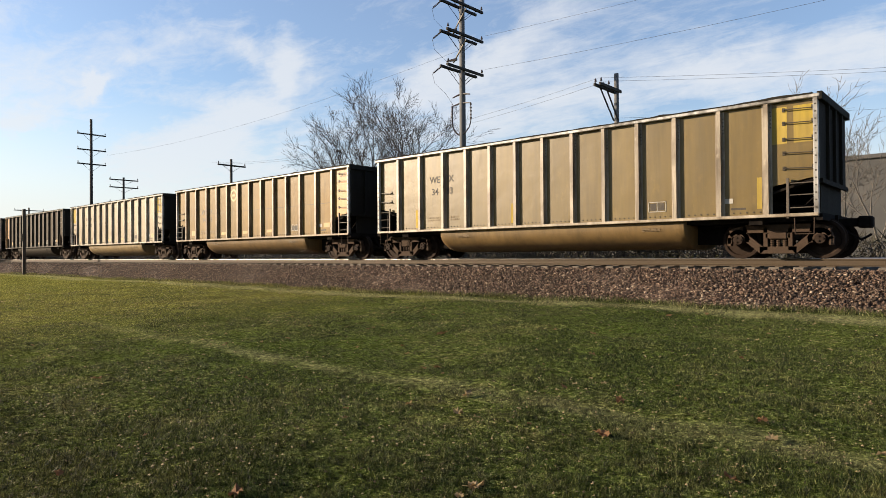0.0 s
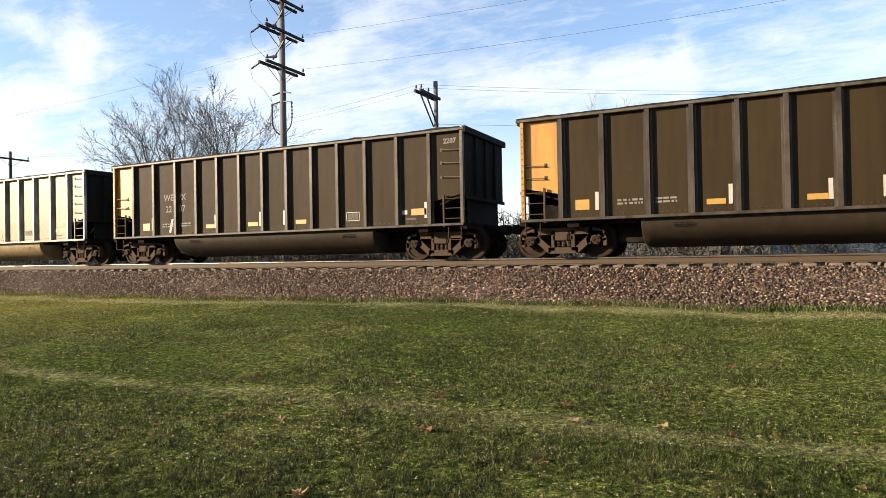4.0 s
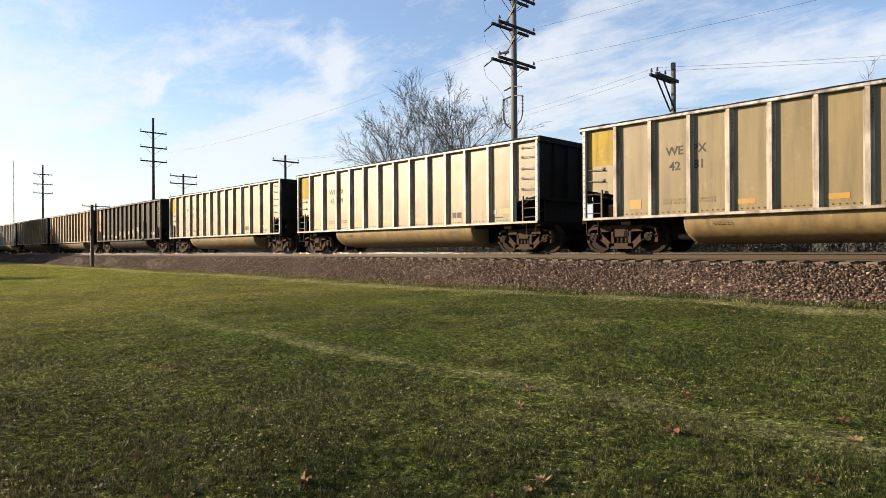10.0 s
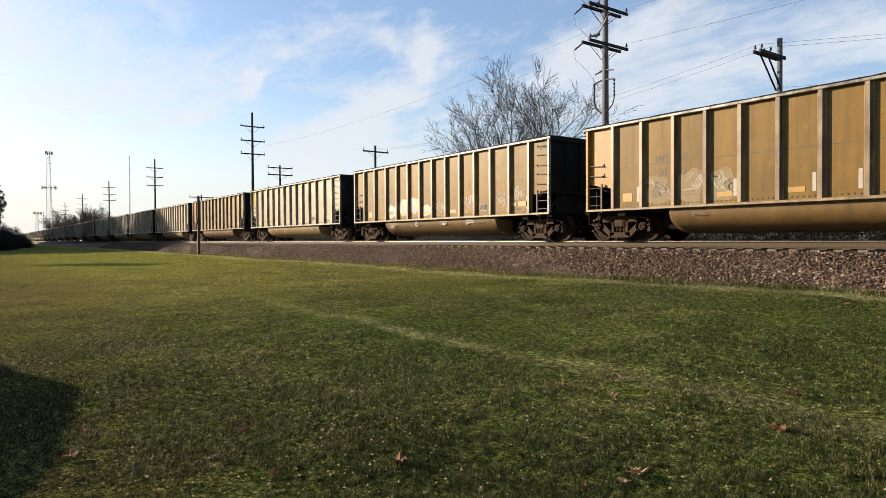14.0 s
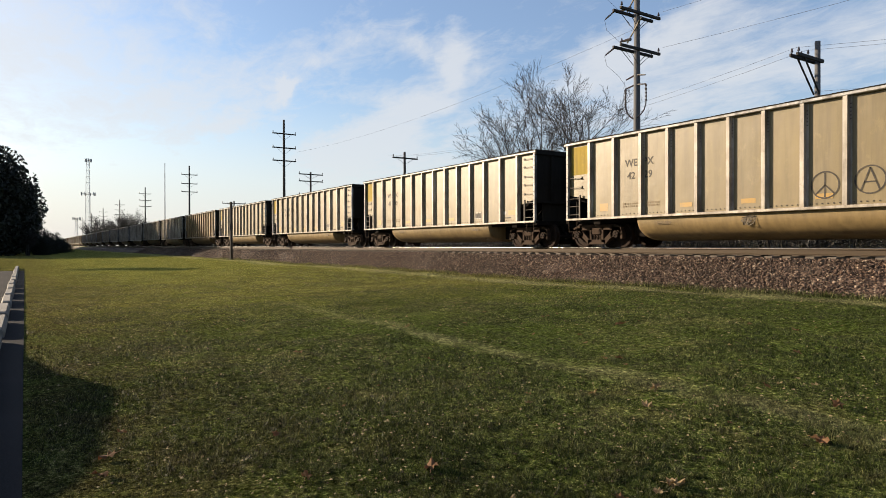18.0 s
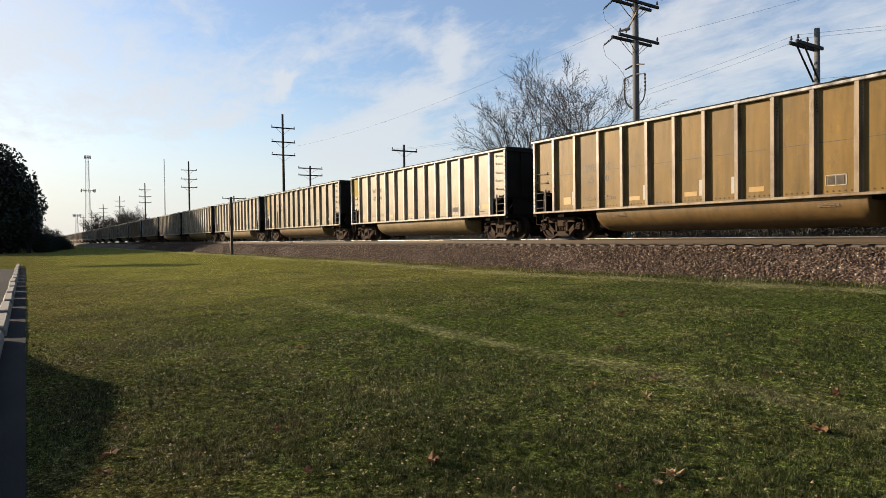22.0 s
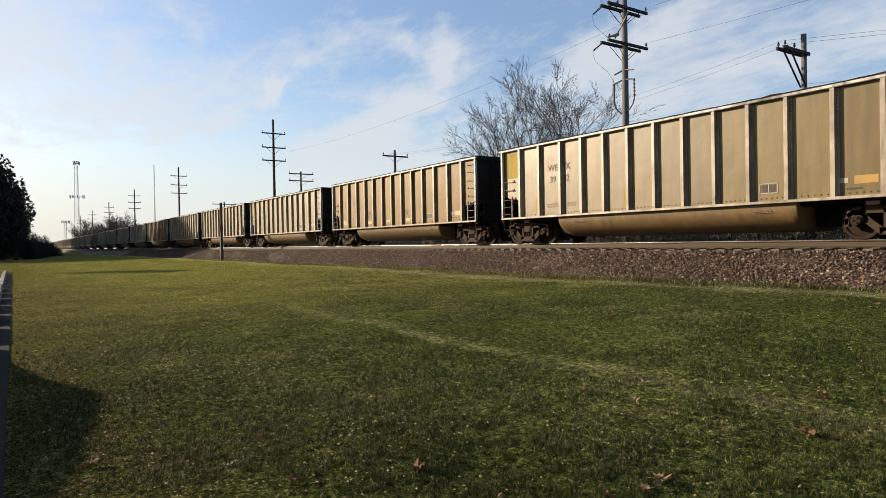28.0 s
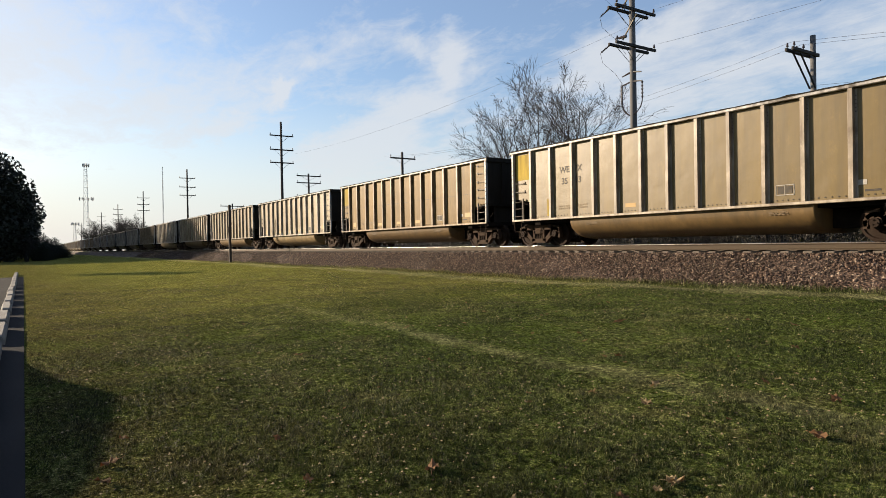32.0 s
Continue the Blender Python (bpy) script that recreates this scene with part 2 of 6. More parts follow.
M["black"] = simple("black_steel", (0.0055, 0.0045, 0.0040), 0.95, 0.0, 0.3, 5, 0.002, spec=0.08)
M["grab"] = simple("iron_grab", (0.0294, 0.0224, 0.0147), 0.5, 0.3, 0.3, 20)
M["truck"] = simple("rusty_cast_steel", (0.044, 0.030, 0.021), 0.85, 0.0, 0.35, 7, 0.004, (0.021, 0.015, 0.010), 0.6, spec=0.08)
M["wheel"] = simple("rusty_wheel", (0.017, 0.0105, 0.0072), 0.75, 0.0, 0.3, 8, 0.002, spec=0.08)
M["ladder"] = simple("dusty_ladder_steel", (0.050, 0.039, 0.028), 0.6, 0.0, 0.3, 12, 0, (0.03, 0.022, 0.016), 0.7)
M["coal"] = simple("coal", (0.013, 0.012, 0.012), 0.55, 0.0, 0.5, 9, 0.03)
M["white"] = simple("white_stencil", (0.250, 0.240, 0.215), 0.6, 0, 0.08, 12, 0, (0.182, 0.147, 0.098), 0.5)
M["ink"] = simple("black_stencil", (0.022, 0.017, 0.011), 0.7, 0, 0.2, 12, 0, (0.090, 0.068, 0.036), 0.7)
M["label"] = simple("amber_sticker", (0.2541, 0.147, 0.0225), 0.5, 0, 0.1, 9, 0, (0.17, 0.12, 0.05), 0.9)
M["ghost"] = simple("faded_lettering", (0.03645, 0.02565, 0.01305), 0.6, 0, 0.2, 9, 0, (0.133, 0.095, 0.046), 0.6)
M["dimwhite"] = simple("dusty_white_stencil", (0.120, 0.113, 0.098), 0.8, 0, 0.15, 12, 0, (0.040, 0.032, 0.022), 0.7)
M["faint"] = simple("worn_small_print", (0.115, 0.082, 0.040), 0.7, 0, 0.2, 9, 0, (0.150, 0.108, 0.050), 0.6)
M["belly_print"] = simple("worn_belly_print", (0.088, 0.058, 0.026), 0.7, 0, 0.2, 9, 0, (0.130, 0.090, 0.040), 0.7)
M["spray_haze"] = simple("thin_grey_spray", (0.145, 0.108, 0.056), 0.7, 0, 0.25, 7, 0, (0.110, 0.072, 0.024), 0.8)
M["blue"] = simple("blue_spray", (0.070, 0.196, 0.315), 0.5)
M["rail"] = simple("rusty_rail", (0.038, 0.0245, 0.0110), 0.8, 0.0, 0.25, 5, 0.001, (0.032, 0.018, 0.009), 0.5)
M["railhead"] = simple("bright_railhead", (0.42, 0.40, 0.38), 0.28, 0.9, 0.08, 8, 0, (0.280, 0.231, 0.175), 0.25)
M["tie"] = simple("weathered_tie", (0.09408, 0.0784, 0.06048), 0.85, 0, 0.3, 9, 0.006, (0.035, 0.027, 0.020), 0.7)
M["pole"] = simple("weathered_pole", (0.088, 0.089, 0.091), 0.85, 0, 0.2, 6, 0.006, (0.063, 0.052, 0.042), 0.55, stretch=(6, 6, 0.3))
M["poledark"] = simple("creosoted_pole", (0.035, 0.029, 0.025), 0.85, 0, 0.25, 6, 0.006, (0.021, 0.017, 0.014), 0.55, stretch=(6, 6, 0.3))
M["arm"] = simple("crossarm_timber", (0.020, 0.017, 0.015), 0.85, 0, 0.3, 9, 0.003)
M["palearm"] = simple("fibreglass_arm", (0.252, 0.224, 0.189), 0.6, 0, 0.1, 9)
M["insulator"] = simple("brown_insulator", (0.035, 0.028, 0.027), 0.25, 0, 0.2, 9)
M["wire"] = simple("wire", (0.049, 0.045, 0.042), 0.5, 0.3, 0.1, 4)
M["galv"] = simple("galvanised_steel", (0.294, 0.294, 0.301), 0.5, 0.5, 0.15, 5)
# distance haze over the far towers is put into this pale colour
M["hazy_steel"] = simple("hazy_steel", (0.434, 0.434, 0.434), 0.6, 0.0, 0.05, 1)
M["bark"] = simple("grey_bark", (0.0098, 0.0077, 0.0063), 0.9, 0, 0.3, 8, 0.01)
M["twig"] = simple("brown_twigs", (0.0084, 0.0063, 0.0056), 0.9, 0, 0.3, 5)
M["palebark"] = simple("pale_bark", (0.1001, 0.0902, 0.077), 0.85, 0, 0.25, 8, 0.004)
M["concrete"] = simple("kerb_concrete", (0.13, 0.123, 0.106), 0.85, 0, 0.18, 7, 0.004, (0.105, 0.091, 0.070), 0.6)
M["wallgrey"] = simple("grey_block_wall", (0.045, 0.045, 0.044), 0.85, 0, 0.08, 1.2, 0.0, (0.091, 0.084, 0.077), 0.5)
M["wallwhite"] = simple("white_metal_wall", (0.1764, 0.1722, 0.1638), 0.6, 0, 0.08, 1, 0, (0.280, 0.266, 0.245), 0.4)
M["roof"] = simple("dark_roofing", (0.049, 0.049, 0.050), 0.8, 0, 0.2, 2)
M["carpaint"] = simple("blue_car_paint", (0.035, 0.049, 0.084), 0.25, 0.4, 0.05, 3)
M["glass"] = simple("dark_car_glass", (0.014, 0.015, 0.017), 0.06, 0, 0.05, 3)
M["rubber"] = simple("tyre_rubber", (0.014, 0.014, 0.014), 0.85, 0, 0.2, 9)
M["marker"] = simple("marker_post_timber", (0.035, 0.027, 0.020), 0.85, 0, 0.2, 8)


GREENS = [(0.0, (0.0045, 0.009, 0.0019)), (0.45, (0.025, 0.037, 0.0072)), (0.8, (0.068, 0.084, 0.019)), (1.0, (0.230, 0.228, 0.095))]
DRIES = [(0.0, (0.020, 0.019, 0.006)), (0.6, (0.092, 0.087, 0.030)), (1.0, (0.280, 0.255, 0.110))]


def turf_colour(nt, fine, gain=1.0):
    """Green turf with dry patches, dark lush patches and a pale mown line along the track; fine picks the single blade."""
    v = coords(nt, world_space=True)
    mid = noise_node(nt, v, 1.6, 8, 0.72)
    big = noise_node(nt, v, 0.33, 5, 0.6)
    col = ramp(nt, fine, GREENS)
    dry = ramp(nt, fine, DRIES)
    straw = ramp(nt, fine, [(0.0, (0.070, 0.070, 0.030)), (1.0, (0.290, 0.270, 0.140))])
    patch = ramp(nt, mid, [(0.50, grey(0)), (0.66, grey(0.65))])
    col = mixed(nt, patch, col, dry)
    lush = ramp(nt, big, [(0.45, grey(0)), (0.58, grey(0.75))])
    col = mixed(nt, lush, col, ramp(nt, fine, [(0.0, (0.005, 0.010, 0.002)), (0.6, (0.027, 0.042, 0.0075)), (1.0, (0.115, 0.132, 0.034))]))
    sep = nt.nodes.new("ShaderNodeSeparateXYZ")
    nt.links.new(v, sep.inputs[0])
    # sparser, yellower western turf; the glow of backlit blades is in its colour
    west = nt.nodes.new("ShaderNodeMapRange")
    west.interpolation_type = "SMOOTHSTEP"
    west.inputs["From Min"].default_value, west.inputs["From Max"].default_value = -8.0, -19.0
    west.inputs["To Min"].default_value, west.inputs["To Max"].default_value = 0.0, 0.85
    nt.links.new(sep.outputs["X"], west.inputs[0])
    thin = mixed(nt, 1.0, ramp(nt, noise_node(nt, v, 0.5, 6, 0.65), [(0.30, grey(0.35)), (0.60, grey(1.0))]), west.outputs[0], "MULTIPLY")
    col = mixed(nt, thin, col, ramp(nt, fine, [(0.0, (0.030, 0.030, 0.006)), (0.6, (0.108, 0.101, 0.021)), (1.0, (0.310, 0.285, 0.090))]))
    wob = nt.nodes.new("ShaderNodeMath")
    wob.operation, wob.inputs[1].default_value = "MULTIPLY_ADD", 0.7
    nt.links.new(noise_node(nt, v, 0.8, 4), wob.inputs[0])
    nt.links.new(sep.outputs["Y"], wob.inputs[2])
    broken = ramp(nt, noise_node(nt, v, 1.1, 5, 0.7), [(0.40, grey(0.25)), (0.62, grey(1.0))])
    near = nt.nodes.new("ShaderNodeMapRange")
    near.inputs["From Min"].default_value, near.inputs["From Max"].default_value = -15.0, -9.0
    nt.links.new(sep.outputs["X"], near.inputs[0])
    broken = mixed(nt, 1.0, broken, near.outputs[0], "MULTIPLY")
    # bare soil along the lot's edge, deepened for the soft shade lying there
    verge = nt.nodes.new("ShaderNodeMapRange")
    verge.inputs["From Min"].default_value, verge.inputs["From Max"].default_value = 0.4, 3.6
    verge.inputs["To Min"].default_value, verge.inputs["To Max"].default_value = 0.6, 0.0
    nt.links.new(sep.outputs["Y"], verge.inputs[0])
    soil = mixed(nt, 1.0, ramp(nt, noise_node(nt, v, 1.1, 7, 0.75), [(0.42, grey(0.25)), (0.58, grey(1.0))]), verge.outputs[0], "MULTIPLY")
    col = mixed(nt, soil, col, ramp(nt, fine, [(0.0, (0.010, 0.007, 0.004)), (0.7, (0.046, 0.033, 0.016)), (1.0, (0.150, 0.110, 0.058))]))
    for at, half, amount in ((5.27, 0.17, 0.5), (13.2, 0.5, 0.5)):
        d = nt.nodes.new("ShaderNodeMath")
        d.operation, d.inputs[1].default_value = "SUBTRACT", at
        nt.links.new(wob.outputs[0], d.inputs[0])
        e = nt.nodes.new("ShaderNodeMath")
        e.operation = "ABSOLUTE"
        nt.links.new(d.outputs[0], e.inputs[0])
        col = mixed(nt, ramp(nt, e.outputs[0], [(half * 0.3, grey(amount)), (half * 1.7, grey(0))]) if at > 9 else mixed(nt, 1.0, ramp(nt, e.outputs[0], [(half * 0.3, grey(amount)), (half * 1.7, grey(0))]), broken, "MULTIPLY"), col, straw)
    # thin and thick turf in hand-wide clumps; dark gaps carry the shade between them
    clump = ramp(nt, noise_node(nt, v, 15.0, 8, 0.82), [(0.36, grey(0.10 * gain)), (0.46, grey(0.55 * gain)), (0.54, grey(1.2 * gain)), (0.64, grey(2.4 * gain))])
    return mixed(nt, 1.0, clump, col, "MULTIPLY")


def ground_material():
    m, nt, b = mat("mown_grass", 1.0, 0, 0.0)
    v = coords(nt, world_space=True)
    fine = noise_node(nt, v, 45, 7, 0.75)
    # near-black share stands for shade between blades; the gain brightens far lawn
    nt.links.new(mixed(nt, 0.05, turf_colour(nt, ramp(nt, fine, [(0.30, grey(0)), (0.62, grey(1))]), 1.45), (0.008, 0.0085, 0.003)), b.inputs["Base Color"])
    bump(nt, b, fine, 1.0, 0.03)
    return m


M["lawn"] = ground_material()


def blade_material():
    """Blades let some sunlight through."""
    m, nt, b = mat("grass_blades", 0.5, 0, 0.14)
    geo = nt.nodes.new("ShaderNodeNewGeometry")
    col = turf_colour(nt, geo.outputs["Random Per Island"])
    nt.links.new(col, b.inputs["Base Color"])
    tr = nt.nodes.new("ShaderNodeBsdfTranslucent")
    nt.links.new(col, tr.inputs["Color"])
    mix = nt.nodes.new("ShaderNodeMixShader")
    mix.inputs[0].default_value = 0.3
    nt.links.new(b.outputs[0], mix.inputs[1])
    nt.links.new(tr.outputs[0], mix.inputs[2])
    nt.links.new(mix.outputs[0], nt.nodes["Material Output"].inputs["Surface"])
    return m


M["blade"] = blade_material()


def stone_material(name, stops, island=True):
    m, nt, b = mat(name, 0.85, 0, 0.3)
    v = coords(nt, world_space=True)
    if island:
        f = nt.nodes.new("ShaderNodeNewGeometry").outputs["Random Per Island"]
    else:
        vo = nt.nodes.new("ShaderNodeTexVoronoi")
        vo.inputs["Scale"].default_value = 14
        nt.links.new(v, vo.inputs["Vector"])
        sp = nt.nodes.new("ShaderNodeSeparateColor")
        nt.links.new(vo.outputs["Color"], sp.inputs[0])
        f = sp.outputs[0]
        bump(nt, b, vo.outputs["Distance"], 1.0, 0.05)
    col = ramp(nt, f, stops)
    col = mixed(nt, 0.35, col, mixed(nt, noise_node(nt, v, 60, 3), grey(0.1), grey(0.9)), "OVERLAY")
    col = mixed(nt, ramp(nt, noise_node(nt, v, 0.35, 4), [(0.4, grey(0)), (0.7, grey(0.35))]), col, (0.056, 0.043, 0.030))
    nt.links.new(col, b.inputs["Base Color"])
    return m


STONES = [(0.0, (0.009, 0.0056, 0.0036)), (0.35, (0.038, 0.0222, 0.0140)), (0.7, (0.080, 0.0490, 0.0330)), (0.92, (0.150, 0.104, 0.073)), (1.0, (0.270, 0.215, 0.158))]
M["stone"] = stone_material("ballast_stone", STONES)
M["ballast"] = stone_material("ballast_bed", STONES, False)


def asphalt_material():
    m, nt, b = mat("asphalt", 1.0, 0, 0.05)
    v = coords(nt, world_space=True)
    f = noise_node(nt, v, 90, 4, 0.7)
    col = ramp(nt, f, [(0.35, grey(0.012)), (0.7, (0.027, 0.028, 0.031))])
    col = mixed(nt, ramp(nt, noise_node(nt, v, 0.6, 6), [(0.45, grey(0)), (0.7, grey(0.5))]), col, (0.028, 0.028, 0.029))
    nt.links.new(col, b.inputs["Base Color"])
    bump(nt, b, f, 0.5, 0.006)
    return m


M["asphalt"] = asphalt_material()


def leaf_material(name, stops):
    m, nt, b = mat(name, 0.65, 0, 0.3)
    f = nt.nodes.new("ShaderNodeNewGeometry").outputs["Random Per Island"]
    nt.links.new(ramp(nt, f, stops), b.inputs["Base Color"])
    return m


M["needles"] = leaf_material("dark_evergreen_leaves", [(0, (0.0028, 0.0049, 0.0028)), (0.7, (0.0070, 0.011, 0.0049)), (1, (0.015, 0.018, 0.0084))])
M["weed"] = leaf_material("dry_weeds", [(0, (0.035, 0.032, 0.014)), (0.5, (0.112, 0.091, 0.042)), (0.8, (0.056, 0.070, 0.021)), (1, (0.238, 0.203, 0.119))])
M["brush"] = leaf_material("brown_brush", [(0, (0.006, 0.005, 0.003)), (0.6, (0.016, 0.013, 0.008)), (0.85, (0.016, 0.018, 0.007)), (1, (0.036, 0.028, 0.020))])
M["soil"] = simple("soil_crumbs", (0.045, 0.029, 0.014), 1.0, 0, 0.4, 30, 0.0)
M["deadleaf"] = simple("fallen_leaf", (0.1666, 0.08645, 0.0342), 0.8, 0, 0.3, 20, 0.002, (0.140, 0.063, 0.028), 0.5)
M["paleleaf"] = simple("pale_fallen_leaf", (0.2618, 0.1963, 0.1029), 0.8, 0, 0.25, 20, 0.002, (0.280, 0.175, 0.084), 0.5)


# ---- building blocks ----
def mesh_of(name, verts, faces, smooth=False):
    me = bpy.data.meshes.new(name)
    me.from_pydata([tuple(v) for v in verts], [], [tuple(f) for f in faces])
    me.update()
    if smooth:
        me.polygons.foreach_set("use_smooth", [True] * len(me.polygons))
    return me


def big_mesh(name, verts, tris):
    """A large mesh from arrays of vertices and triangles."""
    me = bpy.data.meshes.new(name)
    n = len(tris)
    me.vertices.add(len(verts)), me.loops.add(3 * n), me.polygons.add(n)
    me.vertices.foreach_set("co", np.asarray(verts, np.float32).ravel())
    me.loops.foreach_set("vertex_index", np.asarray(tris, np.int32).ravel())
    me.polygons.foreach_set("loop_start", np.arange(0, 3 * n, 3, dtype=np.int32))
    me.update(calc_edges=True)
    me.validate()
    return me


def from_bm(name, bm, smooth=False):
    me = bpy.data.meshes.new(name)
    bm.normal_update()
    bm.to_mesh(me)
    bm.free()
    if smooth:
        me.polygons.foreach_set("use_smooth", [True] * len(me.polygons))
    return me


def add_box(bm, x0, x1, y0, y1, z0, z1, bevel=0.0):
    r = bmesh.ops.create_cube(bm, size=1.0)
    for v in r["verts"]:
        v.co = Vector((x0 + (v.co.x + 0.5) * (x1 - x0), y0 + (v.co.y + 0.5) * (y1 - y0), z0 + (v.co.z + 0.5) * (z1 - z0)))
    if bevel:
        edges = list({e for v in r["verts"] for e in v.link_edges})
        bmesh.ops.bevel(bm, geom=edges, offset=bevel, segments=1, affect="EDGES")


def box_mesh(name, x0, x1, y0, y1, z0, z1, bevel=0.0):
    bm = bmesh.new()
    add_box(bm, x0, x1, y0, y1, z0, z1, bevel)
    return from_bm(name, bm)


def add_tube(bm, a, b, r0, r1=None, n=8, cap=True):
    """A tapered round bar from a to b."""
    r1 = r0 if r1 is None else r1
    a, b = Vector(a), Vector(b)
    q = (b - a).to_track_quat("Z", "Y")
    rings = []
    for p, r in ((a, r0), (b, r1)):
        rings.append([bm.verts.new(p + q @ Vector((math.cos(k * math.tau / n) * r, math.sin(k * math.tau / n) * r, 0))) for k in range(n)])
    for k in range(n):
        bm.faces.new((rings[0][k], rings[0][(k + 1) % n], rings[1][(k + 1) % n], rings[1][k]))
    if cap:
        bm.faces.new(rings[0][::-1]), bm.faces.new(rings[1])


def tube_path(bm, pts, r, n=6):
    """One bent round bar through the points."""
    pts = [Vector(p) for p in pts]
    rings = []
    for k, p in enumerate(pts):
        d = (pts[min(k + 1, len(pts) - 1)] - pts[max(k - 1, 0)]).normalized()
        q = d.to_track_quat("Z", "Y")
        rings.append([bm.verts.new(p + q @ Vector((math.cos(i * math.tau / n) * r, math.sin(i * math.tau / n) * r, 0))) for i in range(n)])
    for s, t in zip(rings, rings[1:]):
        off = min(range(n), key=lambda o: sum((s[i].co - t[(i + o) % n].co).length for i in range(n)))
        for i in range(n):
            bm.faces.new((s[i], s[(i + 1) % n], t[(i + 1 + off) % n], t[(i + off) % n]))
    bm.faces.new(rings[0][::-1]), bm.faces.new(rings[-1])


def prism(name, outline, y0, y1, smooth=False):
    """An outline in x and z, extruded along y."""
    k = len(outline)
    verts = [(x, y0, z) for x, z in outline] + [(x, y1, z) for x, z in outline]
    faces = [tuple(range(k)), tuple(range(2 * k - 1, k - 1, -1))] + [(i, i + k, (i + 1) % k + k, (i + 1) % k) for i in range(k)]
    me = mesh_of(name, verts, faces)
    bm = bmesh.new()
    bm.from_mesh(me)
    bmesh.ops.recalc_face_normals(bm, faces=bm.faces)
    bm.to_mesh(me)
    bm.free()
    return me


def thing(name, label, category, m=None, group="", kind=""):
    ob = new(name)
    ob.empty_display_size = 0.3
    if m is not None:
        ob.matrix_world = m
    return tagged(ob, label, category, group, kind)


def piece(name, me, material, parent=None, m=None, label=""):
    """One mesh object under a thing or a part; the mesh may be shared, the material is the object's own."""
    if not me.materials:
        me.materials.append(None)
    ob = new(name, me)
    ob.material_slots[0].link = "OBJECT"
    ob.material_slots[0].material = material
    if parent is not None:
        ob.parent = parent
    if m is not None:
        ob.matrix_local = m
    if label:
        ob["label"] = label
    return ob


def part(name, bm, material, parent, label="", smooth=False):
    return piece(name, from_bm(name, bm, smooth), material, parent, None, label)


SHARED = {}


def shared(key, maker):
    if key not in SHARED:
        SHARED[key] = maker()
    return SHARED[key]


def letters(text, size):
    """Flat lettering in the built-in font, in the x-z plane, facing -y."""
    def make():
        cu = bpy.data.curves.new("lettering", "FONT")
        cu.body, cu.size, cu.align_x, cu.align_y, cu.extrude = text, size, "CENTER", "CENTER", 0.002
        cu.resolution_u, cu.offset = 2, 0.006
        tmp = new("lettering", cu)
        bpy.context.view_layer.update()
        me = bpy.data.meshes.new_from_object(tmp.evaluated_get(bpy.context.evaluated_depsgraph_get()))
        bpy.data.objects.remove(tmp)
        me.materials.clear()
        me.transform(pose(0, 0, 0, 90, 0, 0))
        return me
    return shared(("letters", text, size), make)


# ---- ground, lot, track ----
def lattice(x, y, size, seed):
    """Smooth random values from 0 to 1 on a lattice of that size."""
    grid = np.random.default_rng(seed).random((512, 512))
    u, v = x / size + 3000.0, y / size + 3000.0
    i, j = np.floor(u).astype(int), np.floor(v).astype(int)
    f, g = u - i, v - j
    f, g = f * f * (3 - 2 * f), g * g * (3 - 2 * g)
    i, j = i % 511, j % 511
    return (grid[i, j] * (1 - f) + grid[i + 1, j] * f) * (1 - g) + (grid[i, j + 1] * (1 - f) + grid[i + 1, j + 1] * f) * g


def ground_z(x, y):
    """The lawn rises gently towards the track bed, with shallow humps and hollows; level beyond."""
    x, y = np.asarray(x, float), np.asarray(y, float)
    s = np.clip((y - 1.0) / 12.5, 0, 1)
    z = 0.26 * s * s * (3 - 2 * s)
    rough = np.clip((y - 0.2) / 1.5, 0, 1) * np.clip((14.5 - y) / 1.0, 0, 1)
    humps = 0.085 * (lattice(x, y, 1.9, 41) - 0.5) + 0.050 * (lattice(x, y, 0.75, 42) - 0.5) + 0.020 * (lattice(x, y, 0.36, 43) - 0.5)
    return z + 0.035 * np.sin(0.31 * x + 0.9) * np.sin(0.42 * y) * s + humps * rough


def graded(stops):
    out = []
    for a, b, step in stops:
        out += list(np.arange(a, b, step))
    return np.array(out + [stops[-1][1]])


def build_ground():
    xs = graded([(-3000, -400, 260), (-400, -120, 20), (-120, -36, 3), (-36, -16, 0.4), (-16, 6, 0.16), (6, 60, 6), (60, 400, 40), (400, 3000, 260)])
    ys = graded([(-3000, -300, 270), (-300, -40, 26), (-40, -2, 3.8), (-2, 0, 0.5), (0, 15, 0.16), (15, 40, 2.5), (40, 400, 30), (400, 3000, 260)])
    X, Y = np.meshgrid(xs, ys)
    v = np.stack([X, Y, ground_z(X, Y)], -1).reshape(-1, 3)
    nx = len(xs)
    i = np.arange(len(ys) - 1)[:, None] * nx + np.arange(nx - 1)
    i = i.ravel()
    tris = np.concatenate([np.stack([i, i + 1, i + nx + 1], -1), np.stack([i, i + nx + 1, i + nx], -1)])
    tagged(piece("ground", big_mesh("ground", v, tris), M["lawn"]), "mown green lawn with worn yellowish stripes beside the track", "lawn", kind="structure")


build_ground()
tagged(piece("parking_lot", box_mesh("parking_lot", -42, 14, -22, -0.06, -0.2, 0.012), M["asphalt"]), "dark grey asphalt parking lot beside the lawn", "parking lot", kind="structure")


